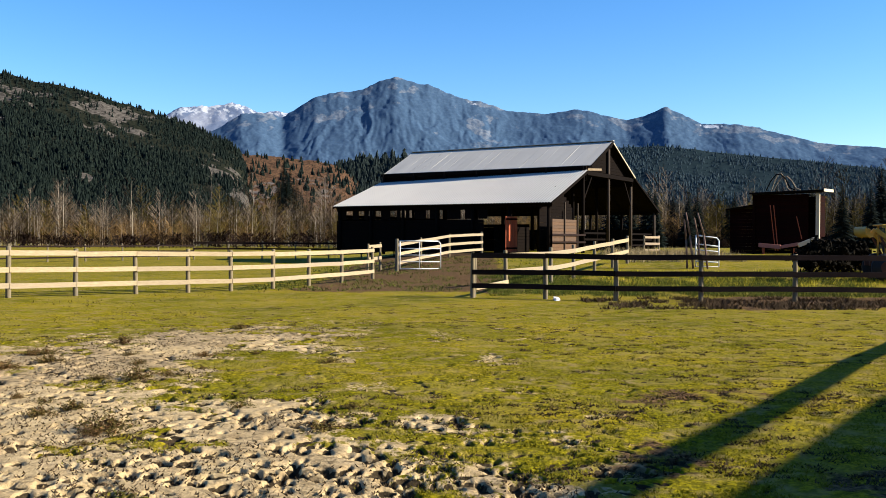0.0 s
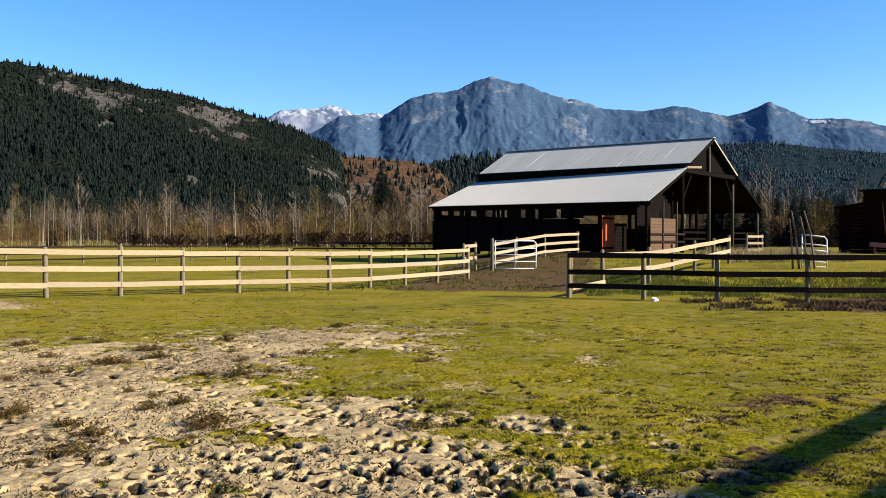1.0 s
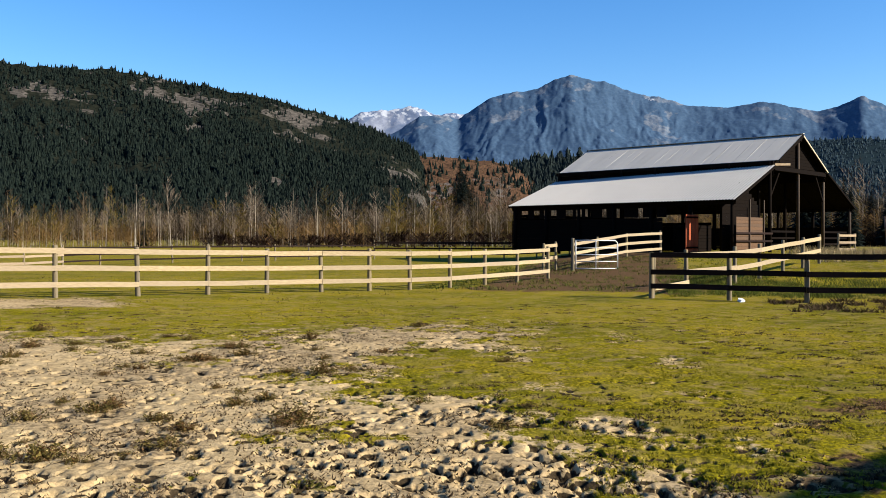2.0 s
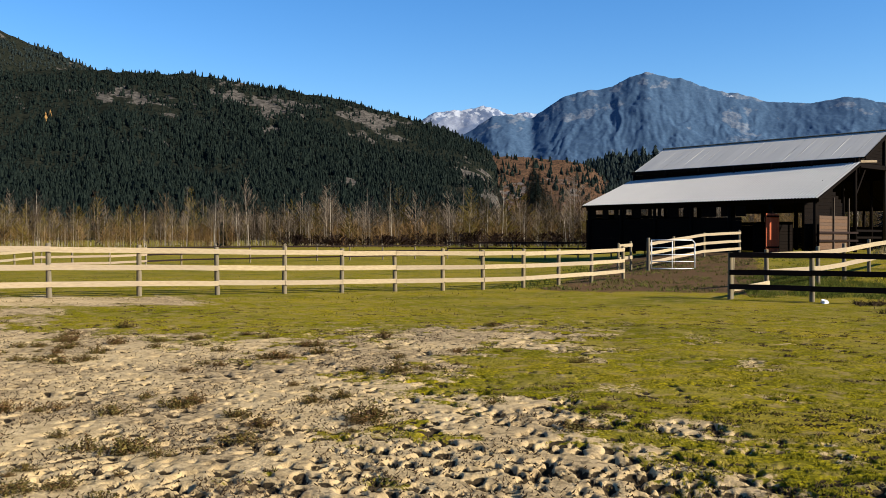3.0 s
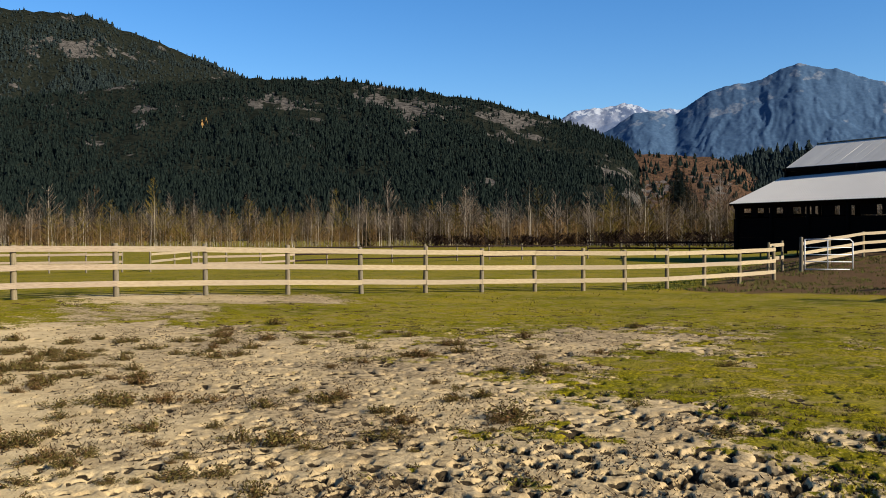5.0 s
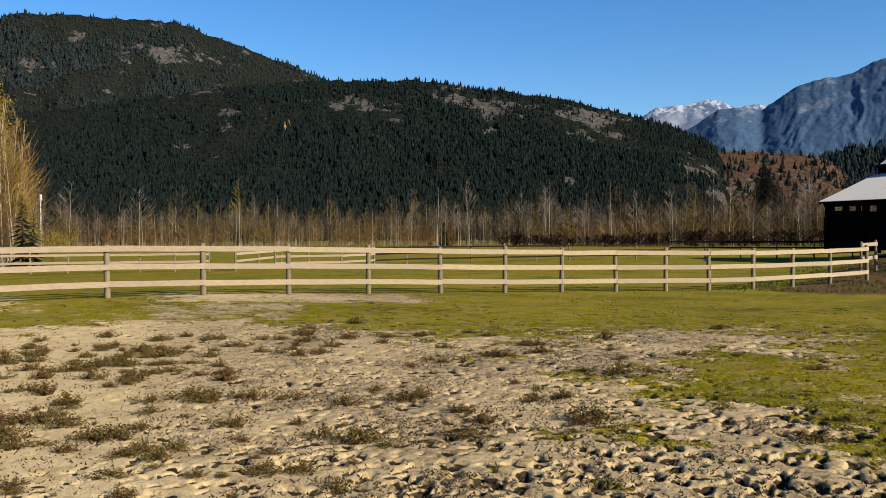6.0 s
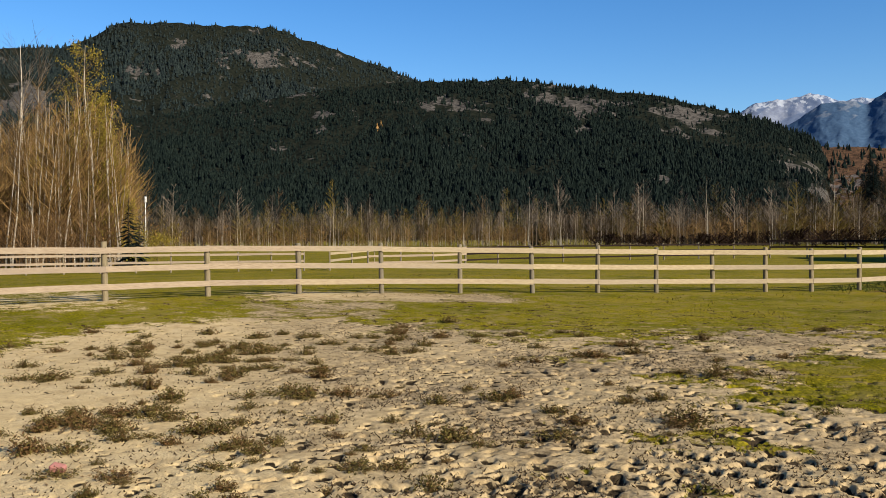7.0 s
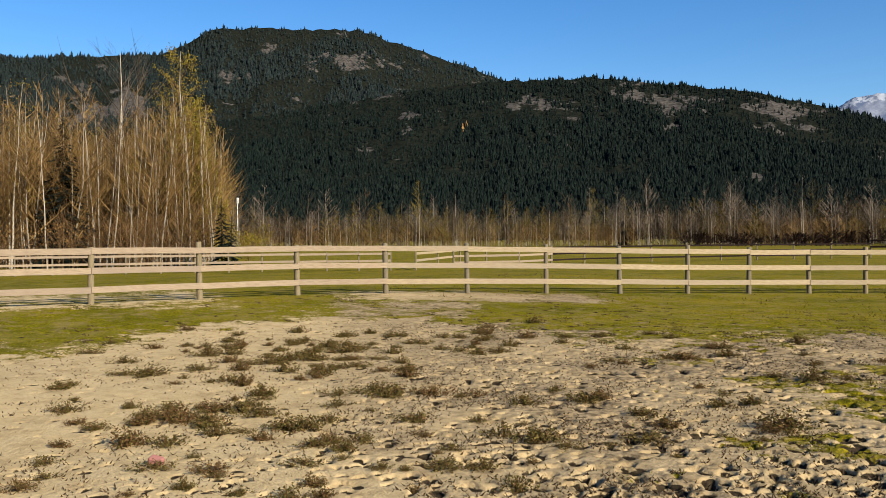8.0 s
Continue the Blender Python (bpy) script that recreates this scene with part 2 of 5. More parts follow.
def part(name, bm, mat, parent, label="", shade=False):
    """A bmesh as one mesh object under a thing or a part."""
    me = bpy.data.meshes.new(name)
    bm.to_mesh(me)
    bm.free()
    me.materials.append(mat)
    if shade:
        me.polygons.foreach_set("use_smooth", [True] * len(me.polygons))
    ob = new(name, me)
    ob.parent = parent
    if label:
        ob["label"] = label
    return ob


def thing(name, m=None, label="", category="", group="", kind=""):
    ob = new(name)
    if m is not None:
        ob.matrix_world = m
    return tagged(ob, label, category, group, kind)


def add_box(bm, m, size, bevel=0.0):
    r = bmesh.ops.create_cube(bm, size=1.0, matrix=m @ Matrix.Diagonal((*size, 1)))
    if bevel:
        edges = list({e for v in r["verts"] for e in v.link_edges})
        bmesh.ops.bevel(bm, geom=edges, offset=bevel, segments=1, affect="EDGES")


def add_rod(bm, a, c, r0, r1=None, sides=8):
    """A tapered round bar from a to c."""
    a, c = Vector(a), Vector(c)
    q = (c - a).to_track_quat("Z", "Y").to_matrix().to_4x4()
    bmesh.ops.create_cone(bm, cap_ends=True, segments=sides, radius1=r0, radius2=r0 if r1 is None else r1, depth=(c - a).length,
                          matrix=Matrix.Translation((a + c) / 2) @ q)


def box_part(name, centre, size, mat, parent, bevel=0.008, turn=(0, 0, 0), label=""):
    bm = bmesh.new()
    add_box(bm, Matrix.Identity(4), size, bevel)
    ob = part(name, bm, mat, parent, label)
    ob.matrix_local = pose(*centre, *turn)
    return ob


def board_between(name, a, c, height, thick, mat, parent, mesh_cache={}):
    """A sawn board on edge from a to c, its length along its own x."""
    a, c = Vector(a), Vector(c)
    d = c - a
    key = (round(d.length, 1), height, thick, mat.name)
    if key not in mesh_cache:
        bm = bmesh.new()
        bmesh.ops.create_grid(bm, x_segments=6, y_segments=1, size=0.5, matrix=pose(0, 0, 0, 90, 0, 0))
        r = bmesh.ops.extrude_face_region(bm, geom=bm.faces[:])
        bmesh.ops.translate(bm, verts=[v for v in r["geom"] if isinstance(v, bmesh.types.BMVert)], vec=(0, 1, 0))
        bmesh.ops.translate(bm, verts=bm.verts, vec=(0, -0.5, 0))
        rng = random.Random(len(mesh_cache))
        for v in bm.verts:
            v.co.x *= key[0]
            v.co.y = v.co.y * thick + 0.008 * math.sin(v.co.x * 2.2 + len(mesh_cache))
            v.co.z = v.co.z * height * (1 + rng.uniform(-0.03, 0.03)) + 0.005 * math.sin(v.co.x * 1.6 + 2 * len(mesh_cache))
        bmesh.ops.recalc_face_normals(bm, faces=bm.faces[:])
        me = bpy.data.meshes.new(name)
        bm.to_mesh(me)
        bm.free()
        me.materials.append(mat)
        mesh_cache[key] = me
    ob = new(name, mesh_cache[key])
    ob.parent = parent
    x = d.normalized()
    y = Vector((0, 0, 1)).cross(x).normalized()
    z = x.cross(y)
    m = Matrix((x, y, z)).transposed().to_4x4()
    m.translation = (a + c) / 2
    ob.matrix_local = m @ Matrix.Diagonal((d.length / key[0], 1, 1, 1))
    return ob


def post_mesh(name, height, radius, mat, seed=0):
    """A round post with a chamfered top and a slight wander."""
    bm = bmesh.new()
    rng = random.Random(seed)
    rings = [(-0.3, 1.06), (height * 0.3, 1.02), (height * 0.7, 0.97), (height - 0.02, 0.95), (height, 0.8)]
    prev = None
    for z, k in rings:
        ox, oy = rng.uniform(-0.006, 0.006), rng.uniform(-0.006, 0.006)
        ring = [bm.verts.new((ox + radius * k * math.cos(i * math.tau / 10), oy + radius * k * math.sin(i * math.tau / 10), z)) for i in range(10)]
        if prev:
            for i in range(10):
                bm.faces.new((prev[i], prev[(i + 1) % 10], ring[(i + 1) % 10], ring[i]))
        prev = ring
    bm.faces.new(prev)
    me = bpy.data.meshes.new(name)
    bm.to_mesh(me)
    bm.free()
    me.materials.append(mat)
    me.polygons.foreach_set("use_smooth", [True] * len(me.polygons))
    return me


def polar(az, dist):
    """The place at an azimuth (degrees to the left of +y) and distance from the eye."""
    return -math.sin(radians(az)) * dist, math.cos(radians(az)) * dist


# ---- the lie of the land ----
def land(x, y):
    """The ground's height without its small bumps."""
    x, y = np.asarray(x, float), np.asarray(y, float)
    r = np.hypot(x, y)
    bank = 0.30 * smooth(-x, 7, 20) * smooth(r, 15, 24) * (1 - smooth(r, 34, 50))
    pad = 0.85 * smooth(y + 0.25 * x, 34, 56) * smooth(x, -10, 2) * (1 - smooth(y, 110, 170))
    roll = 0.10 * (fractal(x / 9.0, y / 9.0, 2, 5) - 0.5) * smooth(r, 4, 9) * (1 - smooth(r, 20, 30))
    return bank + pad + roll


def land_at(x, y):
    return float(land(np.array([x]), np.array([y]))[0])


# ---- ground ----
AZ_STEP, R_STEP = 0.115, 1.0037
FINE = len(np.arange(-31, 71, AZ_STEP))


def build_ground():
    az = np.concatenate([np.arange(-31, 71, AZ_STEP), np.arange(71, 329, 6.0)])
    r = [0.35, 1.0, 2.0, 3.0, 4.0, 5.0, 5.6]
    while r[-1] < 26:
        r.append(r[-1] * R_STEP)
    while r[-1] < 4900:
        r.append(r[-1] * 1.07)
    r[-1] = 4950
    r = np.array(r)
    A, R = np.meshgrid(np.radians(az), r)
    X, Y = -np.sin(A) * R, np.cos(A) * R
    deg = np.degrees(A)
    wob = fractal(X / 2.6, Y / 2.6, 4, 11) - 0.5
    patch = fractal(X / 0.8, Y / 0.8, 4, 23, 0.6) - 0.5
    # bare sand trodden by hooves, with a tongue of turf running into it
    edge_az = np.interp(R, [5, 6.1, 7.4, 8.2, 8.9, 9.6, 11.5, 13, 14.5, 16.5, 18, 19], [-6, -4, -2, 2, 8.5, 13, 14.5, 13, 9.5, 6, 4, 7])
    side = (deg - edge_az) * R / 57.3
    rim = np.interp(deg, [0, 10, 25, 35, 40, 47, 55, 67, 110], [18.5, 18.2, 16.4, 16.8, 17.8, 19.8, 18.0, 15.8, 14.0])
    sand = smooth(side + 2.6 * wob + 4.2 * patch, -1.5, 1.7) * (1 - smooth(R - rim + 3.0 * wob + 5.5 * patch, -1.9, 1.5)) * (1 - smooth(deg + 70 * wob + 40 * patch, 105, 150))
    # a worn, half-bare fringe round the sand
    fringe = smooth(side + 3 * wob + 5 * patch, -4.0, 0.5) * (1 - smooth(R - rim + 5 * patch, 0.5, 4.5)) * smooth(R, 8, 11)
    sand = np.maximum(sand, fringe * (0.30 + 0.95 * patch) * (1 - smooth(deg, 50, 60)))
    # scraps of turf left in the trodden sand
    scrap = smooth(fractal(X / 0.55, Y / 0.55, 3, 29, 0.6), 0.56, 0.70) * (1 - smooth(deg + 12 * wob, 22, 40))
    sand = sand * (1 - 0.62 * scrap)
    strip = smooth(deg + 8 * wob, 29, 33) * (1 - smooth(deg + 10 * wob, 45, 52)) * smooth(R + 3 * wob, 22.6, 23.6) * (1 - smooth(R + 3 * wob, 25.4, 27))
    far_left = smooth(deg + 6 * wob, 52, 58) * smooth(R + 3 * wob, 20.5, 22) * (1 - smooth(R, 26, 30)) * (deg < 110)
    worn = smooth(deg, 36, 40) * (1 - smooth(deg, 46, 50)) * smooth(R + 4 * wob, 18.0, 19.5) * (1 - smooth(R + 4 * wob, 22.5, 24))
    sand = np.maximum.reduce([sand, strip * (0.75 + 0.7 * patch), far_left * (0.58 + 0.9 * patch), worn * (0.58 + 0.9 * patch)])
    sand = np.maximum(sand, 0.50 * smooth(patch, 0.05, 0.22) * (1 - smooth(R, 15, 22)) * smooth(deg, -24, -2))
    dirt = smooth(X + 2 * wob, -7, -3.5) * (1 - smooth(X + 2 * wob, 1.5, 4.5)) * smooth(Y + 4 * wob, 28.5, 31.5) * (1 - smooth(Y, 70, 80))
    dirt = np.maximum(dirt, 1.0 * smooth(Y + 2.2 * wob + 1.5 * patch, 21.8, 23.6) * (1 - smooth(Y + 1.2 * wob, 27.5, 29)) * smooth(X, 5, 9) * (1 - smooth(X, 26, 30)))
    dirt = np.maximum(dirt, 0.6 * smooth(wob + patch, 0.18, 0.34) * (1 - smooth(R, 10, 13)) * smooth(-deg, 6, 14))
    Z = land(X, Y)
    close = (1 - smooth(R, 20, 26)) * smooth(R, 5.0, 5.7) * smooth(deg, -31, -29) * (1 - smooth(deg, 69, 71))
    turf = 1 - smooth(sand, 0.3, 0.6)
    calm = smooth(deg + 14 * wob, 30, 46) * (1 - turf)
    Z = Z + close * (0.05 * (fractal(X / 1.3, Y / 1.3, 2, 31) - 0.5) + 0.008 * (1 - 0.2 * calm) * (fractal(X / 0.16, Y / 0.16, 2, 41) - 0.5))
    # trodden crust: ragged plates and gaps, and clumps in the turf
    tread = np.clip(0.95 - 0.80 * smooth(deg + 14 * wob, 32, 54), 0, 1) * (0.55 + 0.45 * smooth(fractal(X / 1.4, Y / 1.4, 2, 67), 0.35, 0.6))
    tread = np.maximum(tread, 0.9 * worn)
    trod = smooth(fractal(X / 1.1, Y / 1.1, 2, 61), 0.30, 0.56) * smooth(sand, 0.2, 0.5)
    chew = smooth(fractal(X / 0.15, Y / 0.15, 3, 71, 0.6), 0.40, 0.50)
    clump = smooth(fractal(X / 0.17, Y / 0.17, 3, 81, 0.65), 0.40, 0.60)
    Z = Z + close * (0.004 * trod * chew * (1 - 0.65 * calm) + 0.011 * turf * clump * smooth(fractal(X / 1.6, Y / 1.6, 2, 91), 0.35, 0.6))
    # hoof prints: steep pits, and a mask that paints their shade and dark earth
    pit_shade = np.zeros_like(Z)
    rng = np.random.default_rng(4)
    for _ in range(7500):
        a, d = rng.uniform(-20, 66), 5.7 + 13.5 * rng.random() ** 1.25
        j = int(np.searchsorted(az, a))
        i = int(np.searchsorted(r, d))
        s, q0 = sand[i, min(j, FINE - 1)], rng.random()
        quiet = smooth(a, 36, 56)
        chance = 0.30 if s < 0.22 else (0.85 if s < 0.95 else 0.66 - 0.36 * quiet)
        if q0 > chance:
            continue
        px, py = polar(a, d)
        rad = rng.uniform(0.018, 0.05) * (1 + 0.03 * d)
        deep = rng.uniform(0.05, 0.12) * (1.0 - 0.5 * quiet if s > 0.25 else 0.65)
        rad *= 1.0 - 0.25 * quiet if s > 0.3 else 0.75
        di, dj = int(2.6 * rad / (d * (R_STEP - 1))) + 2, int(2.6 * rad / d * 57.3 / AZ_STEP) + 2
        sl = (slice(max(i - di, 0), i + di), slice(max(j - dj, 0), min(j + dj, FINE - 1)))
        pit_tone = rng.uniform(0.75, 1.35) - 0.2 * quiet
        th = rng.uniform(0, 3.14)
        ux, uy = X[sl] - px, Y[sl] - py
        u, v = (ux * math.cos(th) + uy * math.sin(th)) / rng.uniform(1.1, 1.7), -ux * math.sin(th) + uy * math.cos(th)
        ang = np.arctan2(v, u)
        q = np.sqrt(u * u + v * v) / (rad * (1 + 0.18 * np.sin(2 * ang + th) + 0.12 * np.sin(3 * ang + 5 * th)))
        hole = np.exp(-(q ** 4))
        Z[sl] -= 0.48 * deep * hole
        pit_shade[sl] = np.maximum(pit_shade[sl], hole * pit_tone)
    nr, na = X.shape
    verts = np.stack([X.ravel(), Y.ravel(), Z.ravel()], -1)
    verts = np.vstack([verts, [[0, 0, float(land_at(0, 0))]]])
    i, j = np.meshgrid(np.arange(nr - 1), np.arange(na), indexing="ij")
    k = (j + 1) % na
    quads = np.stack([i * na + j, i * na + k, (i + 1) * na + k, (i + 1) * na + j], -1).reshape(-1, 4)[:, ::-1]
    faces = quads.tolist() + [[nr * na, int(jj), int((jj + 1) % na)] for jj in range(na)]
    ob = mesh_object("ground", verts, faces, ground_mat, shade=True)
    for name, field in (("sand", sand), ("dirt", dirt), ("trod", tread), ("pit_shade", pit_shade)):
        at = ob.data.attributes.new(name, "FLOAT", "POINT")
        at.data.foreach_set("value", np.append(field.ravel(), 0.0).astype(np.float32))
    fields = (az, r, sand, dirt, Z, tread)
    tagged(ob, "grassy paddock ground with bare sand trodden by hooves", "ground", kind="structure")
    return ob, fields


ground, ground_fields = build_ground()


def ground_field(az_deg, dist, which=2):
    az, r = ground_fields[0], ground_fields[1]
    j = min(int(np.searchsorted(az, az_deg)), len(az) - 1)
    i = min(int(np.searchsorted(r, dist)), len(r) - 1)
    return float(ground_fields[which][i, j])


# ---- hills and mountains ----
def slope_sheet(name, mat, crest, near, far, rise, rough, label, seed, rock=None, snow=None, steps=70, back=0.75, az_step=0.25, detail=0.3):
    """A mountainside between two distances, its skyline given by azimuth and elevation of a few crest points."""
    xs = [c[0] for c in crest]
    az = np.arange(xs[0], xs[-1] + 0.01, az_step)
    el = np.interp(az, xs, [c[1] for c in crest])
    kernel = np.array([1, 2, 3, 2, 1]) / 9.0
    el = np.convolve(np.pad(el, 2, mode="edge"), kernel, "valid")
    u = np.linspace(0, 1.25, steps)
    A, U = np.meshgrid(az, u)
    E = np.tile(el, (steps, 1))
    R = near + (far - near) * U
    wob = fractal(A / 4.0, U * 5.0, 5, seed) - 0.5
    warp = 2.4 * (fractal(A / 3.1, U * 2.3, 3, seed + 21) - 0.5)
    lift = 0.5 * (fractal(A / 2.3, U * 2.9, 3, seed + 23) - 0.5)
    gully = np.abs(fractal((A + warp) / 1.4, U * 3.4 + lift * 4, 5, seed + 7, 0.6) - 0.5) * 2
    shape = np.where(U <= 1, np.clip(U, 0, 1) ** rise, 1 - (U - 1) * back)
    e = E * shape + rough * (wob - 0.5 * gully + 0.2) * np.sin(np.clip(U, 0, 1) * 3.14159) * E
    e = e + rough * detail * E * (fractal(A * 2.0 + warp, U * 15.0 + lift * 4, 5, seed + 13, 0.65) - 0.5) * smooth(U, 0.05, 0.3)
    crest_jag = rough * 0.25 * E * (fractal(A * 1.2, U * 0 + 3.3, 4, seed + 3) - 0.5)
    e = e + crest_jag * smooth(U, 0.7, 1.0)
    Z = EYE + R * np.tan(np.radians(e)) - 6 * (1 - smooth(U, 0, 0.08))
    a = np.radians(A)
    X, Y = -np.sin(a) * R, np.cos(a) * R
    nr, na = X.shape
    i, j = np.meshgrid(np.arange(nr - 1), np.arange(na - 1), indexing="ij")
    faces = np.stack([i * na + j, (i + 1) * na + j, (i + 1) * na + j + 1, i * na + j + 1], -1).reshape(-1, 4)
    ob = mesh_object(name, np.stack([X.ravel(), Y.ravel(), Z.ravel()], -1), faces, mat, shade=True)
    for key, fn in (("rock", rock), ("snow", snow)):
        at = ob.data.attributes.new(key, "FLOAT", "POINT")
        f = fn(A, U) if fn else np.zeros_like(A)
        at.data.foreach_set("value", f.ravel().astype(np.float32))
    tagged(ob, label, "mountain", kind="structure")
    return az, u, X, Y, Z, (rock(A, U) if rock else np.zeros_like(A))


def blob(A, U, a, u, ra, ru, k=1.0):
    return k * np.exp(-(((A - a) / ra) ** 2 + ((U - u) / ru) ** 2))


def front_rock(A, U):
    f = blob(A, U, 20.2, 0.88, 2.2, 0.08, 1.2) + blob(A, U, 26.8, 0.85, 2.6, 0.08, 1.2) + blob(A, U, 34.6, 0.83, 2.4, 0.06, 1.1) + blob(A, U, 18.6, 0.78, 1.0, 0.04, 1.0)
    f = f + blob(A, U, 21.3, 0.35, 1.1, 0.04, 1.2) + blob(A, U, 13.6, 0.62, 1.5, 0.12, 1.2) + blob(A, U, 12.6, 0.40, 0.9, 0.12, 1.1) + blob(A, U, 24.0, 0.90, 1.2, 0.03, 0.55) + blob(A, U, 31.5, 0.70, 0.9, 0.03, 0.4)
    return f * (0.15 + 1.1 * fractal(A / 0.6, U * 16.0, 3, 66)) + 0.5 * smooth(fractal(A / 1.2, U * 10.0, 4, 64), 0.58, 0.72) * smooth(U, 0.35, 0.6)


def back_rock(A, U):
    f = blob(A, U, 46.8, 0.84, 2.2, 0.05, 0.9) + blob(A, U, 53.5, 0.74, 1.6, 0.06, 1.0) + blob(A, U, 62.3, 0.62, 1.5, 0.10, 1.2) + blob(A, U, 59.8, 0.66, 1.0, 0.10, 1.1) + blob(A, U, 43.0, 0.86, 1.6, 0.03, 0.7)
    return f * (0.15 + 1.1 * fractal(A / 0.6, U * 16.0, 3, 76)) + 0.5 * smooth(fractal(A / 1.2, U * 10.0, 4, 74), 0.57, 0.72) * smooth(U, 0.3, 0.6)


def peak_rock(A, U):
    return 0.42 * smooth(U, 0.72, 1.0) + blob(A, U, 4.5, 0.42, 5.0, 0.09, 0.42) + blob(A, U, -2.5, 0.72, 1.2, 0.14, 0.55) + blob(A, U, 6.5, 0.80, 2.5, 0.05, 0.5)


front = slope_sheet("forested_hill", hill_mat, [(10.5, 1.0), (11.8, 3.0), (12.2, 4.7), (12.8, 5.6), (15.2, 6.7), (18.0, 7.6), (21.8, 8.7), (26.0, 9.25), (31.2, 9.95), (36.8, 9.9), (42, 9.4), (50, 8.0), (60, 6.5), (80, 5.0)],
                    900, 2000, 0.85, 0.10, "steep hillside covered in dark conifer forest", 61, front_rock)
back = slope_sheet("forested_mountain", hill_mat, [(30, 6.0), (34, 8.2), (36.8, 9.9), (41.8, 11.75), (45.7, 12.9), (50, 13.0), (53.4, 12.9), (55.0, 12.7), (57.0, 11.5), (57.7, 11.2), (62.2, 10.8), (66.7, 10.4), (80, 9.5), (95, 7.0)],
                   1500, 3000, 0.85, 0.10, "rounded mountain covered in dark conifer forest", 71, back_rock)
rusty = slope_sheet("rusty_slope", rust_mat, [(-2.0, 1.6), (1.0, 2.0), (3.0, 2.6), (5.0, 3.5), (6.4, 4.5), (7.4, 4.8), (9.0, 4.95), (10.5, 5.1), (12.2, 5.2), (14.0, 5.4), (17, 5.0)],
            1250, 2100, 0.8, 0.16, "low slope of rust-coloured brush and grey scree", 81,
            lambda A, U: blob(A, U, 11.4, 0.45, 1.6, 0.2, 0.7) + blob(A, U, 7.4, 0.55, 1.4, 0.2, 0.45))
knoll = slope_sheet("wooded_knoll", hill_mat, [(-30, 1.5), (-6, 3.0), (-3.0, 4.8), (0.0, 5.2), (3.0, 5.15), (5.0, 4.9), (7.0, 4.5), (8.5, 2.5)],
                    1500, 2300, 0.8, 0.12, "low wooded knoll with dark conifers", 91)
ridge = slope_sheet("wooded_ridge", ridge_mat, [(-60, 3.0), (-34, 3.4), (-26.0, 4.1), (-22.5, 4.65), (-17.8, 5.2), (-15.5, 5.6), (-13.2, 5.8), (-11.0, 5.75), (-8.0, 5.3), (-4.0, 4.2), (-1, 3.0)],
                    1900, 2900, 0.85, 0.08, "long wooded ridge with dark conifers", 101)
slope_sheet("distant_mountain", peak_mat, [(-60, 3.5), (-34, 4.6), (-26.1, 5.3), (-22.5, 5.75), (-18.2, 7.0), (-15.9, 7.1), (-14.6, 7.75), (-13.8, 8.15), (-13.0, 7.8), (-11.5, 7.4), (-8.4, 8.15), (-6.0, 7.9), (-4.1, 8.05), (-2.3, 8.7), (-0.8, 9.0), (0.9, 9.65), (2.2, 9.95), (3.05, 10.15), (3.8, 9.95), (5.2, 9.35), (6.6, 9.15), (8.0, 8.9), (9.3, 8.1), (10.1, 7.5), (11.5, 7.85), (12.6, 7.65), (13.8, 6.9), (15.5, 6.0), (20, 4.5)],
            3350, 3950, 0.8, 0.075, "distant haze-blue rocky mountain range above the valley", 111, peak_rock,
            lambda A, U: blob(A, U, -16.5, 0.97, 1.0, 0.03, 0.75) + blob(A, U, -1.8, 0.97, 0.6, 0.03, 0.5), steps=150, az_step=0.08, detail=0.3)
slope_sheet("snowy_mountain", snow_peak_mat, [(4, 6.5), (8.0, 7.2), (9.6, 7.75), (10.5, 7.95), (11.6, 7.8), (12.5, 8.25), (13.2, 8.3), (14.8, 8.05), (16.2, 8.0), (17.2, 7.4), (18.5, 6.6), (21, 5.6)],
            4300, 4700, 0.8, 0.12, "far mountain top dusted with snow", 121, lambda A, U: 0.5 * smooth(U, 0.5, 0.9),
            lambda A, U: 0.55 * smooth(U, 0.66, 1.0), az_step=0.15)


# added slope out of view: blocks the low sky and deepens the shade
slope_sheet("unseen_valley_block", hill_mat, [(92, 7.0), (105, 10.0), (130, 13.0), (160, 14.0), (190, 15.0), (225, 14.0), (262, 13.0), (290, 12.0), (305, 8.0), (318, 4.0)],
            700, 1500, 0.85, 0.10, "unseen forested slope added behind the paddock to block low sky light", 131, steps=24, az_step=1.0)


# ---- forests on the slopes ----
def conifer_shape(seed):
    """A conifer of unit height: ragged, uneven skirts about a leaning tip."""
    rng = random.Random(seed)
    v, f = [], []
    for z0, z1, rad in ((0.0, 0.55, 0.25), (0.22, 0.78, 0.215), (0.46, 0.92, 0.15), (0.70, 1.0, 0.085)):
        b, n = len(v), 5
        for i in range(n):
            t = i * math.tau / n + z0 * 5
            k = rad * rng.uniform(0.65, 1.3)
            v.append((k * math.cos(t), k * math.sin(t), z0 + rng.uniform(-0.03, 0.10)))
        v.append((rng.uniform(-0.02, 0.02), rng.uniform(-0.02, 0.02), z1))
        f += [(b + i, b + (i + 1) % n, b + n) for i in range(n)]
    return np.array(v), np.array(f)


CONIFERS = [conifer_shape(k) for k in range(12)]


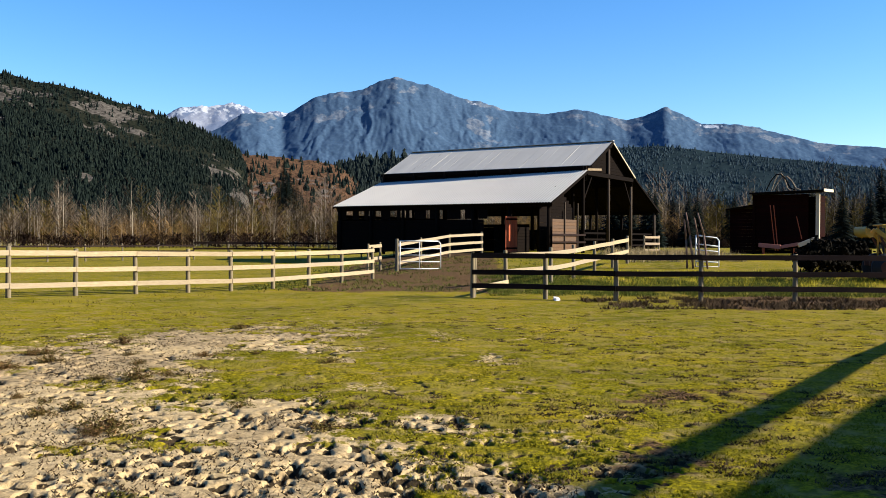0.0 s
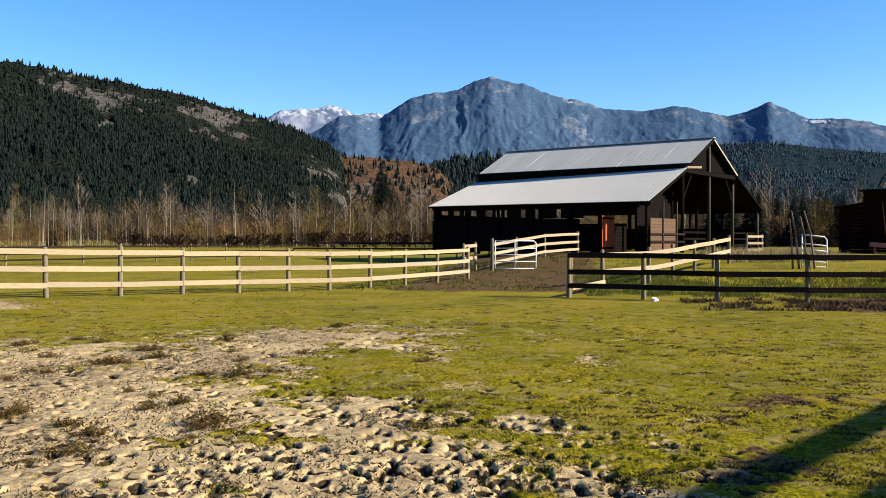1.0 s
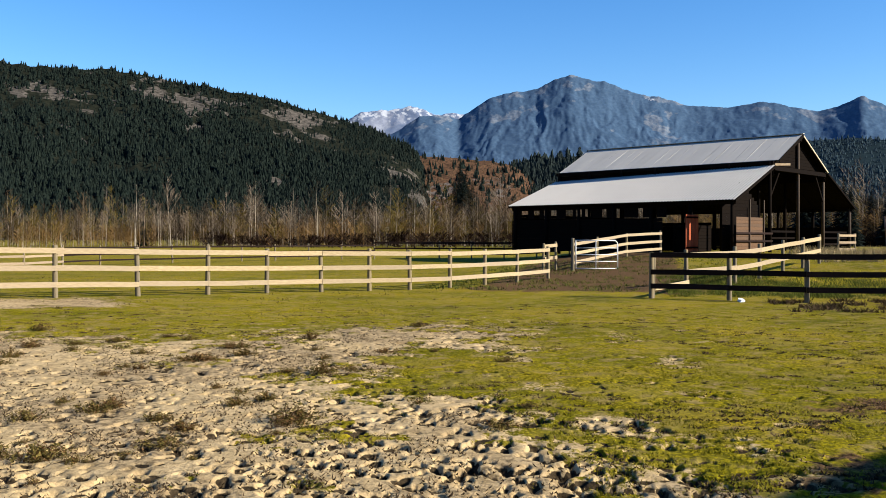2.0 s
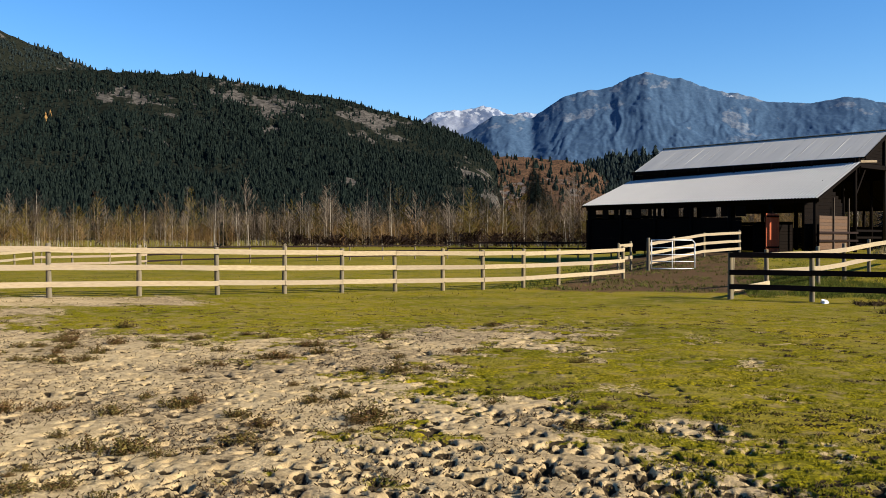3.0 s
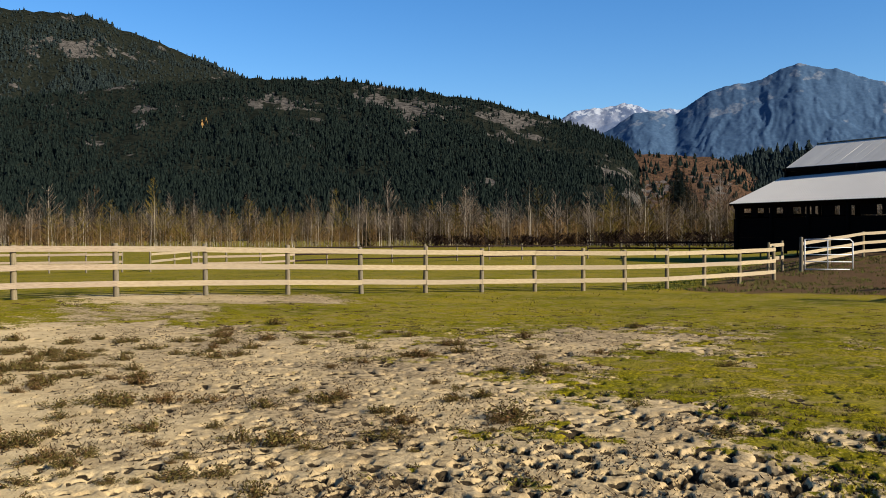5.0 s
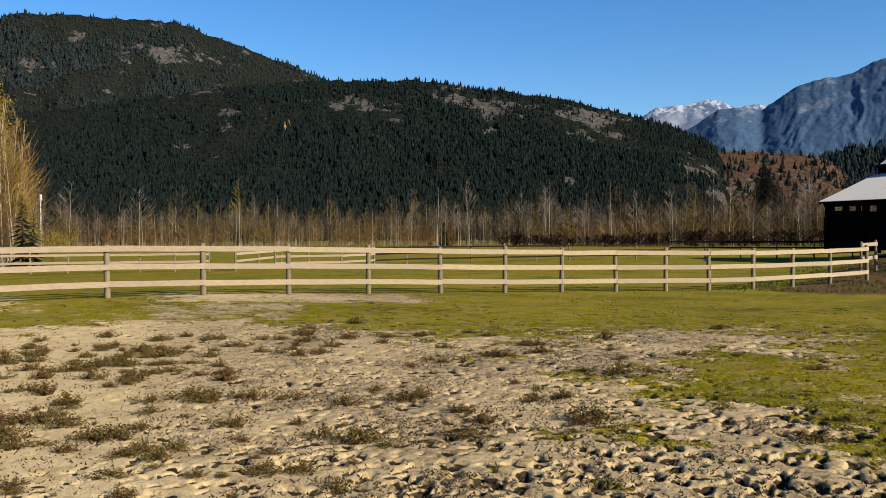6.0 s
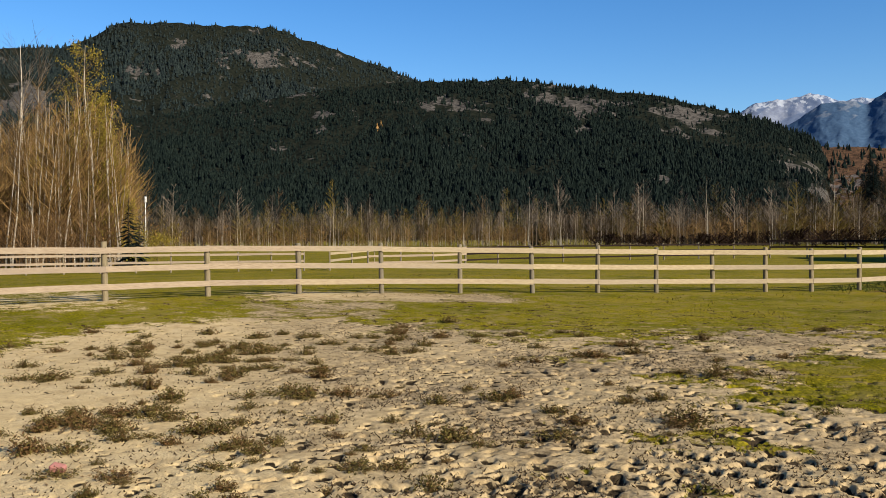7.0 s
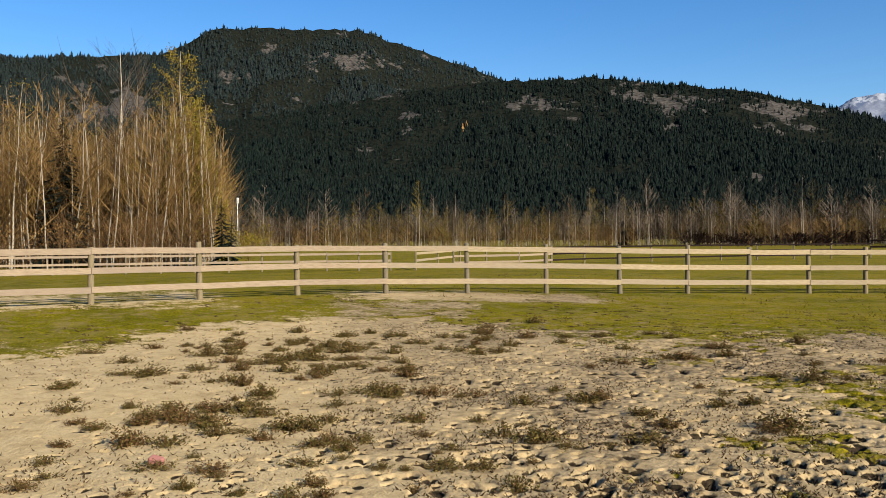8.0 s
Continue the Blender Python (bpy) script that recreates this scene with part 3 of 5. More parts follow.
def forest(name, sheet, count, height, mat, label, seed, bare=0.25, u_max=1.0, az_range=None, u_min=0.0):
    az, u, X, Y, Z, rock = sheet
    rng = np.random.default_rng(seed)
    tf = CONIFERS[0][1]
    nu, na = X.shape
    lo, hi = (0, na - 1.001) if az_range is None else (np.searchsorted(az, az_range[0]), np.searchsorted(az, az_range[1]) - 1.001)
    j = rng.uniform(lo, hi, count)
    umax = np.searchsorted(u, u_max) - 1.001
    umin = u_min * (len(u) - 1) / u[-1]
    i = umin + (umax - umin) * rng.random(count) ** 0.95
    i0, j0 = i.astype(int), j.astype(int)
    fi, fj = i - i0, j - j0

    def at(F):
        return (F[i0, j0] * (1 - fi) + F[i0 + 1, j0] * fi) * (1 - fj) + (F[i0, j0 + 1] * (1 - fi) + F[i0 + 1, j0 + 1] * fi) * fj

    x, y, z, rk = at(X), at(Y), at(Z), at(rock)
    clear = fractal(x / 160.0, y / 160.0, 3, seed + 5)
    keep = (rk + (rng.random(count) - 0.5) * 1.0 < bare + 0.18) & (rng.random(count) < 0.35 + 1.3 * smooth(clear, 0.3, 0.55))
    x, y, z = x[keep], y[keep], z[keep]
    n = len(x)
    h = height * (0.65 + 0.6 * rng.random(n)) * (0.8 + 0.4 * smooth(clear[keep], 0.3, 0.6))
    w = h * rng.uniform(0.85, 1.5, n)
    tv = np.array([c[0] for c in CONIFERS])[rng.integers(0, 12, n)]
    nv = tv.shape[1]
    rot = rng.uniform(0, 6.28, n)
    c, s = np.cos(rot), np.sin(rot)
    V = np.empty((n, nv, 3))
    V[:, :, 0] = (tv[:, :, 0] * c[:, None] - tv[:, :, 1] * s[:, None]) * w[:, None] + x[:, None]
    V[:, :, 1] = (tv[:, :, 0] * s[:, None] + tv[:, :, 1] * c[:, None]) * w[:, None] + y[:, None]
    V[:, :, 2] = tv[:, :, 2] * h[:, None] + z[:, None] - 1.0
    F = (tf[None] + (np.arange(n) * nv)[:, None, None]).reshape(-1, 3)
    ob = mesh_object(name, V.reshape(-1, 3), F, mat)
    return tagged(ob, label, "forest", kind="stuff")


forest("hill_forest", front, 38000, 9.5, conifer_green, "dense dark green conifers covering the hillside", 201, az_range=(10.5, 70))
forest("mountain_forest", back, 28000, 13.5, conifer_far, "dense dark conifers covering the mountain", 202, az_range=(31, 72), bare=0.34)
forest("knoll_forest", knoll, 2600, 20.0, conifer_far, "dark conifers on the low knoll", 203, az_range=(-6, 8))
forest("autumn_trees", front, 14, 17.0, leaf_orange, "small clump of orange autumn trees on the hillside", 206, bare=2.0, u_max=0.69, u_min=0.64, az_range=(38.6, 39.8))
forest("slope_brush", rusty, 1500, 5.0, twig_brown, "rust-coloured brush covering the low slope", 207, bare=0.6, az_range=(1, 14.5))
forest("slope_bushes", rusty, 420, 5.5, brush_red, "orange-brown autumn bushes on the low slope", 208, bare=0.4, az_range=(1, 14.5))
forest("slope_conifers", rusty, 420, 13.0, conifer_green, "scattered dark conifers on the rusty slope", 205, bare=0.6, az_range=(3, 14))
forest("ridge_forest", ridge, 12000, 11.0, conifer_haze, "dark conifers on the long ridge", 204, az_range=(-32, -2))


# ---- trees ----
def grow(rng, base, height, radius, lean=(0, 0), limbs=14, limb_from=0.3, spread=0.28, twigs=4, droop=0.0, up=0.8, thin=0.012, fine=False):
    """Bare branching: tapered three- to six-sided tubes as (verts, faces, is_twig), and the tips where leaves may sit."""
    V, F, T, tips = [], [], [], []

    def tube(pts, rads, sides, twig):
        b = len(V)
        for p, rr in zip(pts, rads):
            for i in range(sides):
                t = i * math.tau / sides
                V.append((p[0] + rr * math.cos(t), p[1] + rr * math.sin(t), p[2]))
        for k in range(len(pts) - 1):
            for i in range(sides):
                F.append((b + k * sides + i, b + k * sides + (i + 1) % sides, b + (k + 1) * sides + (i + 1) % sides, b + (k + 1) * sides + i))
                T.append(twig)

    def sliver(p, e, rr):
        b = len(V)
        V.extend([(p[0] - rr, p[1], p[2] - rr * 0.6), (p[0] + rr, p[1], p[2] + rr * 0.6), (e[0], e[1] + rr * 0.3, e[2]), tuple(e)])
        F.append((b, b + 1, b + 2, b + 3))
        T.append(1)

    n = 6
    spine = []
    ox = oy = 0.0
    for k in range(n + 1):
        t = k / n
        spine.append((base[0] + lean[0] * t * height + ox, base[1] + lean[1] * t * height + oy, base[2] + t * height))
        ox += rng.uniform(-0.02, 0.02) * height * 0.5
        oy += rng.uniform(-0.02, 0.02) * height * 0.5
    tube(spine, [radius * (1 - 0.93 * (k / n) ** 0.8) for k in range(n + 1)], 6, 0)
    for _ in range(limbs):
        t = limb_from + (0.97 - limb_from) * rng.random()
        k = min(int(t * n), n - 1)
        f = t * n - k
        p = [spine[k][i] * (1 - f) + spine[k + 1][i] * f for i in range(3)]
        a = rng.uniform(0, math.tau)
        length = height * spread * (1.15 - t) * rng.uniform(0.6, 1.2)
        rise = up * rng.uniform(0.6, 1.3)
        q1 = (p[0] + math.cos(a) * length * 0.5, p[1] + math.sin(a) * length * 0.5, p[2] + length * 0.5 * rise)
        q2 = (p[0] + math.cos(a + 0.15) * length, p[1] + math.sin(a + 0.15) * length, p[2] + length * (rise * 1.05 - droop))
        rr = max(radius * 0.35 * (1.1 - t), thin)
        if fine:
            sliver(p, q1, rr)
            sliver(q1, q2, rr * 0.8)
        else:
            tube([p, q1, q2], [rr, rr * 0.65, rr * 0.2], 3, 1)
        tips.append(q2)
        for _ in range(twigs):
            s = rng.uniform(0.3, 1.0)
            c = [q1[i] + (q2[i] - q1[i]) * s for i in range(3)]
            aa = a + rng.uniform(-1.2, 1.2)
            ln = length * rng.uniform(0.25, 0.55)
            e = (c[0] + math.cos(aa) * ln, c[1] + math.sin(aa) * ln, c[2] + ln * (rise * rng.uniform(0.5, 1.4) - droop))
            if fine:
                sliver(c, e, rr * 0.55)
            else:
                tube([c, e], [rr * 0.35, rr * 0.12], 3, 1)
            tips.append(e)
    return V, F, T, tips


def leaf_cards(rng, tips, per, size, scatter):
    """Small leaf-shaped quads, folded and turned at random, about the tips."""
    V, F = [], []
    for p in tips:
        for _ in range(per):
            c = Vector(p) + Vector((rng.gauss(0, scatter), rng.gauss(0, scatter), rng.gauss(0, scatter)))
            q = Euler((rng.uniform(0, 6.3), rng.uniform(0, 6.3), rng.uniform(0, 6.3))).to_matrix()
            s = size * rng.uniform(0.6, 1.3)
            b = len(V)
            for d in ((-0.5, 0, 0), (0, -0.32, 0.08), (0.6, 0, 0), (0, 0.32, 0.08)):
                V.append(tuple(c + q @ (Vector(d) * s)))
            F.append((b, b + 1, b + 2, b + 3))
    return V, F


def woods(name, spots, mats, label, seed, lean=0.05, **kw):
    """A far belt of bare trees as one mesh."""
    rng = random.Random(seed)
    shapes = [grow(rng, (0, 0, 0), 1.0, rng.uniform(0.0045, 0.0075), (rng.uniform(-lean, lean), rng.uniform(-lean, lean)), fine=True, **kw) for _ in range(9)]
    VV, FF, MM, off = [], [], [], 0
    for x, y, z, h in spots:
        v, f, t, _ = shapes[rng.randrange(9)]
        v, f = np.array(v), np.array(f)
        a = rng.uniform(0, 6.28)
        c, s = math.cos(a), math.sin(a)
        k = rng.uniform(0.8, 1.2) * h
        VV.append(np.stack([(v[:, 0] * c - v[:, 1] * s) * k + x, (v[:, 0] * s + v[:, 1] * c) * k + y, v[:, 2] * h + z - 0.1], -1))
        FF.append(f + off)
        MM.append(np.array(t))
        off += len(v)
    ob = mesh_object(name, np.vstack(VV), np.vstack(FF), mats, mat_index=np.concatenate(MM).astype(np.int32))
    return tagged(ob, label, "trees", kind="stuff")


def belt(seed, count, az0, az1, d0, d1, h0, h1, tall=0.06, clump=0.0):
    """Spots for a belt of trees: taller towards the barn, in clumps of uneven height."""
    rng = random.Random(seed)
    out = []
    while len(out) < count:
        a = rng.uniform(az0, az1)
        x, y = polar(a, rng.uniform(d0, d1))
        grow_here = float(fractal(np.array([x / 14.0]), np.array([y / 14.0]), 3, seed)[0])
        if rng.random() < clump * smooth(grow_here, 0.62, 0.38):
            continue
        h = rng.uniform(h0, h1) * (rng.uniform(1.35, 1.75) if rng.random() < tall else 1.0) * (0.65 + 0.7 * grow_here)
        out.append((x, y, land_at(x, y), h * float(np.interp(a, [-32, -8, 0, 22, 34, 53.5, 54, 80], [1.35, 1.35, 1.25, 1.1, 0.95, 0.95, 1.3, 1.3]))))
    return out


woods("bare_treeline", belt(301, 1250, -32, 54, 190, 262, 4.5, 8.5, 0.07, 0.6), [bark_pale, twig_brown], "belt of bare pale-stemmed trees along the field edge", 311,
      limbs=34, limb_from=0.15, spread=0.30, twigs=6, up=1.1, thin=0.0040)
woods("pale_stems", belt(303, 620, -32, 54, 184, 240, 5.5, 9.0, 0.12), [birch_bark, twig_pale], "scattered taller pale-stemmed trees in the treeline", 313,
      limbs=36, limb_from=0.3, spread=0.24, twigs=6, up=1.2, thin=0.0036)
woods("golden_thicket", belt(302, 800, -32, 54, 180, 215, 2.5, 5.5, 0.0, 0.9), [twig_gold, twig_gold], "golden brown thicket under the bare trees", 312,
      limbs=28, limb_from=0.05, spread=0.4, twigs=6, thin=0.005)
woods("olive_trees", belt(304, 330, -32, 54, 181, 225, 4.5, 8.5, 0.1, 1.0), [bark_pale, twig_olive], "trees with thin yellow-olive foliage in the treeline", 314,
      limbs=60, limb_from=0.1, spread=0.24, twigs=10, up=0.9, thin=0.0042)
woods("dark_scrub", belt(305, 420, -32, 26, 174, 184, 1.2, 2.6, 0.0, 0.3), [scrub_dark, scrub_dark], "low dark scrub along the foot of the treeline", 315,
      limbs=22, limb_from=0.03, spread=0.6, twigs=8, up=0.8, thin=0.03)
woods("dark_thicket", belt(306, 420, -32, 54, 215, 240, 3.0, 6.0, 0.0, 0.8), [scrub_dark, scrub_dark], "dark thicket in the shade of the treeline", 316,
      limbs=28, limb_from=0.05, spread=0.4, twigs=8, thin=0.016)


# ---- fences ----
def fence(name, spots, rails, mat_board, mat_post, post_h, radius, label, group="", board_h=0.15, thick=0.04, front=0.07, skip=(), extra=None, cap=0.0):
    """Round posts at the spots (x, y), with boards from post to post on the camera's side."""
    top = thing(name, None, label, "fence", group)
    meshes = [post_mesh("post", post_h, radius, mat_post, s) for s in range(3)]
    rng = random.Random(len(spots))
    pts = [Vector((x, y, land_at(x, y))) for x, y in spots]
    for i, p in enumerate(pts):
        ob = new("post", meshes[i % 3])
        ob.parent = top
        ob.matrix_local = pose(p.x, p.y, p.z, rng.uniform(-1, 1), rng.uniform(-1, 1), rng.uniform(0, 360)) @ Matrix.Diagonal((1, 1, rng.uniform(0.97, 1.03) + cap * (i % 3 == 1), 1))
    for i in range(len(pts) - 1):
        if i in skip:
            continue
        a, c = pts[i], pts[i + 1]
        d = (c - a).normalized()
        nrm = Vector((-d.y, d.x, 0)).normalized()
        if nrm.dot(-(a + c) / 2) < 0:
            nrm = -nrm
        for h in rails:
            j0, j1 = rng.uniform(-0.012, 0.012), rng.uniform(-0.012, 0.012)
            o = nrm * front
            board_between("board", a + o + Vector((0, 0, h + j0)) - d * 0.002, c + o + Vector((0, 0, h + j1)) + d * 0.002, board_h, thick, mat_board, top)
    return top


LEFT = [(82, 23.6), (75, 22.9), (68.4, 22.5), (61.9, 22.7), (55.7, 23.5), (49.8, 24.4), (44.3, 25.0), (39.15, 25.4), (34.2, 26.0), (29.65, 26.7), (25.6, 27.6), (22.05, 28.5), (18.7, 29.5), (15.7, 30.3), (13.16, 31.0), (10.62, 32.2)]
LEFT_SPOTS = [polar(*p) for p in LEFT]
fence("paddock_fence", LEFT_SPOTS[:7], (0.34, 0.78, 1.24), old_board, post_wood, 1.36, 0.075, "three-rail paddock fence of weathered grey-brown boards on round posts", "paddock fences", 0.145, cap=0.07)
fence("paddock_fence", LEFT_SPOTS[6:], (0.34, 0.78, 1.24), new_board, post_wood, 1.36, 0.07, "three-rail paddock fence of new pale boards on round posts", "paddock fences", 0.145, cap=0.05)
CORNER = [LEFT_SPOTS[-1]] + [polar(*p) for p in ((8.42, 34.2), (6.38, 36.3), (4.43, 39.0))]
fence("paddock_fence", CORNER, (0.34, 0.78, 1.22), new_board, post_wood, 1.34, 0.07, "three-rail fence of new pale boards running towards the barn", "paddock fences", 0.145)
fence("paddock_fence", [polar(4.75, 44.0), polar(3.95, 44.8)], (0.62, 1.22), new_board, post_wood, 1.4, 0.06, "short end of pale board fence beside the barn yard gap", "paddock fences", 0.16)

RIGHT = [(0.9, 27.4), (3.05, 26.9), (5.0, 26.2), (7.4, 26.0), (10.1, 26.0), (13.2, 26.0), (16.3, 26.1), (19.4, 26.3)]
fence("dark_fence", RIGHT, (0.36, 0.79, 1.27), dark_board, post_wood, 1.34, 0.07, "three-rail fence with near-black boards on pale posts", "dark fences", 0.15, front=0.08)
fence("yard_fence", [(0.95, 27.6), (2.2, 31.6)], (0.28,), new_board, post_wood, 1.3, 0.06, "single low pale board between posts into the weedy yard", "yard fences", 0.14)
FAR = [polar(az, d) for az, d in zip(np.arange(-1, 46, 2.05), np.interp(np.arange(-1, 46, 2.05), [-1, 12, 16, 33, 36, 46], [70, 78, 78, 62, 56, 54]))]
fence("field_fence", FAR[17:21], (0.32, 0.72, 1.12), old_board, post_wood, 1.25, 0.06, "long weathered rail fence across the far side of the field", "field fences", 0.13)
fence("dark_fence", FAR[:9], (0.45, 0.9, 1.38), dark_board, post_wood, 1.55, 0.06, "long dark rail fence across the far side of the field", "dark fences", 0.14)
fence("dark_fence", FAR[8:18], (0.32, 0.72, 1.14), dark_board, post_wood, 1.3, 0.06, "long dark rail fence across the far side of the field", "dark fences", 0.11)


# ---- barn ----
BARN = pose(6.93, 58.0, 0.85, 0, 0, -32.0)
LEN, WIDE = 17.8, 21.2
EAVE, SHED_TOP, MAIN_EAVE, RIDGE = 3.33, 5.80, 6.16, 8.22
SHED_IN, MAIN_IN, MID = 5.9, 6.5, 10.6


def corrugated(name, x0, x1, y0, z0, y1, z1, pitch, depth, mat, parent, thick=0.01, label="", drop=0.0):
    """A ribbed roof sheet between two level edges, its ribs running down the slope."""
    cols = int((x1 - x0) / pitch * 4)
    V, F = [], []
    for s in (0, 1):
        for i in range(cols + 1):
            x = x0 + (x1 - x0) * i / cols
            w = depth * math.sin(i * math.pi / 2 + 0.6) - s * thick
            for k in range(4):
                t = k / 3
                V.append((x, y0 + (y1 - y0) * t, z0 + (z1 - z0) * t + w - drop * t * (x1 - x) / (x1 - x0) - 0.015 * math.sin(t * 3.14) * (1 + math.sin(x * 0.9))))
    row = 4
    half = (cols + 1) * row
    for i in range(cols):
        for k in range(3):
            a = i * row + k
            F.append((a, a + row, a + row + 1, a + 1))
            F.append((half + a, half + a + 1, half + a + row + 1, half + a + row))
        for a, flip in ((i * row, 0), (i * row + 3, 1)):
            q = (a, half + a, half + a + row, a + row)
            F.append(q if not flip else q[::-1])
    ob = mesh_object(name, V, F, mat, parent, label=label)
    return ob


def beam(name, a, c, w, h, mat, parent):
    a, c = Vector(a), Vector(c)
    bm = bmesh.new()
    d = c - a
    add_box(bm, Matrix.Identity(4), (d.length, w, h), 0.01)
    ob = part(name, bm, mat, parent)
    x = d.normalized()
    side = Vector((0, 0, 1)) if abs(x.z) < 0.95 else Vector((0, 1, 0))
    y = side.cross(x).normalized()
    m = Matrix((x, y, x.cross(y))).transposed().to_4x4()
    m.translation = (a + c) / 2
    ob.matrix_local = m
    return ob


def build_barn():
    barn = thing("barn", BARN, "large dark timber barn with grey metal roofs and open gable end", "barn")
    L = LEN
    # roofs: each lean-to one ribbed sheet; the main roof of single older panels
    corrugated("lean_to_roof", -L, 0.0, -0.1, EAVE, SHED_IN, SHED_TOP, 0.21, 0.018, roof_new, barn, label="bright ribbed metal lean-to roof", drop=0.38)
    corrugated("lean_to_roof", -L, 0.0, WIDE + 0.1, EAVE, WIDE - SHED_IN, SHED_TOP, 0.21, 0.018, roof_new, barn, label="bright ribbed metal lean-to roof")
    # added near-black boarding under the sheets, so the underside looks shaded
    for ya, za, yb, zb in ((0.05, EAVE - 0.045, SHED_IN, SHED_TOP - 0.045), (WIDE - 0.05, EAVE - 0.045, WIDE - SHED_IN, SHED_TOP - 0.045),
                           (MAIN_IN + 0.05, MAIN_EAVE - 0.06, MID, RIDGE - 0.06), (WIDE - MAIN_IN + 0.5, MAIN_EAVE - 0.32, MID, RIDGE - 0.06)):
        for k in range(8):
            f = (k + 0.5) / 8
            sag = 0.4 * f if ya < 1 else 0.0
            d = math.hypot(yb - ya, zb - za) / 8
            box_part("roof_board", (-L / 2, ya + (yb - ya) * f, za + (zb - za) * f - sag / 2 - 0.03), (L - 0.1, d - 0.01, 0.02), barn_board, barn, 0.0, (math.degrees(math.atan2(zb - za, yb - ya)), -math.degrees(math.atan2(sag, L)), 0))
    n = 22
    for side in (0, 1):
        for i in range(n):
            x0, x1 = -L + L * i / n, -L + L * (i + 1) / n
            y0 = MAIN_IN - 0.05 if side == 0 else WIDE - MAIN_IN + 0.55
            z0 = MAIN_EAVE if side == 0 else MAIN_EAVE - 0.27
            rng = random.Random(i + 50 * side)
            V = []
            for k, (y, z) in enumerate(((y0, z0), ((y0 + MID) / 2, (z0 + RIDGE) / 2), (MID, RIDGE))):
                for x, dz in ((x0 + 0.008, 0.012), (x0 + 0.04, 0.0), ((x0 + x1) / 2, 0.004), (x1 - 0.04, 0.0), (x1 - 0.008, 0.012)):
                    V.append((x, y, z + dz + (rng.uniform(-0.008, 0.008) if k != 2 else 0)))
            top = len(V)
            V += [(x, y, z - 0.03) for x, y, z in V]
            F = []
            for k in range(2):
                for j in range(4):
                    a = k * 5 + j
                    F.append((a, a + 1, a + 6, a + 5))
                    F.append((top + a, top + a + 5, top + a + 6, top + a + 1))
            F += [(j, top + j, top + j + 1, j + 1) for j in range(4)]
            mesh_object("roof_panel", V, F, roof_old, barn, label="weathered grey roof panel with raised seams")
    beam("ridge_cap", (-L, MID, RIDGE + 0.03), (0.05, MID, RIDGE + 0.03), 0.35, 0.05, roof_old, barn)
    # barge boards on the gable
    for x in (0.03, -L - 0.03):
        beam("barge_board", (x, MAIN_IN, MAIN_EAVE - 0.12), (x, MID, RIDGE - 0.12), 0.05, 0.2, barn_board, barn)
        beam("barge_board", (x, MID, RIDGE - 0.12), (x, WIDE - MAIN_IN + 0.55, MAIN_EAVE - 0.39), 0.05, 0.11, pale_wood if x > 0 else barn_board, barn)
        beam("barge_board", (x, 0, EAVE - 0.12), (x, SHED_IN, SHED_TOP - 0.12 - (0.38 if x < -1 else 0.0)), 0.05, 0.16, barn_board, barn)
        beam("barge_board", (x, WIDE, EAVE - 0.12), (x, WIDE - SHED_IN, SHED_TOP - 0.12), 0.05, 0.16, barn_board, barn)
    # posts in five rows, beams and rafters
    for y, h in ((0.35, EAVE - 0.05), (SHED_IN, MAIN_EAVE - 0.1), (MID, RIDGE - 0.3), (WIDE - SHED_IN, MAIN_EAVE - 0.1), (WIDE - 0.35, EAVE - 0.05)):
        for i in range(7):
            x = -0.35 - (L - 0.7) * i / 6
            bm = bmesh.new()
            add_rod(bm, (x, y, -0.3), (x, y, h), 0.13, 0.11, 9)
            # inner posts take the near-black board; their shade is in the colour
            part("post", bm, dark_post if i == 0 and y > MID - 1 else barn_board, barn, shade=True)
        beam("beam", (-L + 0.1, y, h - 0.1), (-0.1, y, h - 0.1), 0.14, 0.24, barn_board, barn)
    for i in range(13):
        x = -0.2 - (L - 0.4) * i / 12
        beam("rafter", (x, 0.1, EAVE - 0.16), (x, SHED_IN, SHED_TOP - 0.16 + 0.4 * x / L), 0.05, 0.15, barn_board, barn)
        beam("rafter", (x, WIDE - 0.1, EAVE - 0.1), (x, WIDE - SHED_IN, SHED_TOP - 0.1), 0.05, 0.15, barn_board, barn)
    for i in range(7):
        x = -0.35 - (L - 0.7) * i / 6
        beam("tie_beam", (x, SHED_IN, MAIN_EAVE - 0.5), (x, WIDE - SHED_IN, MAIN_EAVE - 0.5), 0.12, 0.25, barn_board, barn)
        beam("rafter", (x, MAIN_IN, MAIN_EAVE - 0.1), (x, MID, RIDGE - 0.1), 0.06, 0.16, barn_board, barn)
        beam("rafter", (x, MID, RIDGE - 0.1), (x, WIDE - MAIN_IN, MAIN_EAVE - 0.1), 0.06, 0.16, barn_board, barn)
        beam("brace", (x, SHED_IN, 3.6), (x, SHED_IN + 1.6, MAIN_EAVE - 0.6), 0.08, 0.14, barn_board, barn)
        beam("brace", (x, WIDE - SHED_IN, 3.6), (x, WIDE - SHED_IN - 1.6, MAIN_EAVE - 0.6), 0.08, 0.14, barn_board, barn)
    # clerestory boards between the two roofs
    for i in range(4):
        for y in (SHED_IN + 0.15, WIDE - SHED_IN - 0.15):
            box_part("wall_board", (-L / 2, y, SHED_TOP - 0.59 + 0.24 * i), (L - 0.3, 0.03, 0.235), barn_board, barn)
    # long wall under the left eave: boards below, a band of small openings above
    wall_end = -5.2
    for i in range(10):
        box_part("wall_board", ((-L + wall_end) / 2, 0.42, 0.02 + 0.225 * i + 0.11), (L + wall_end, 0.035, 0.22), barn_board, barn)
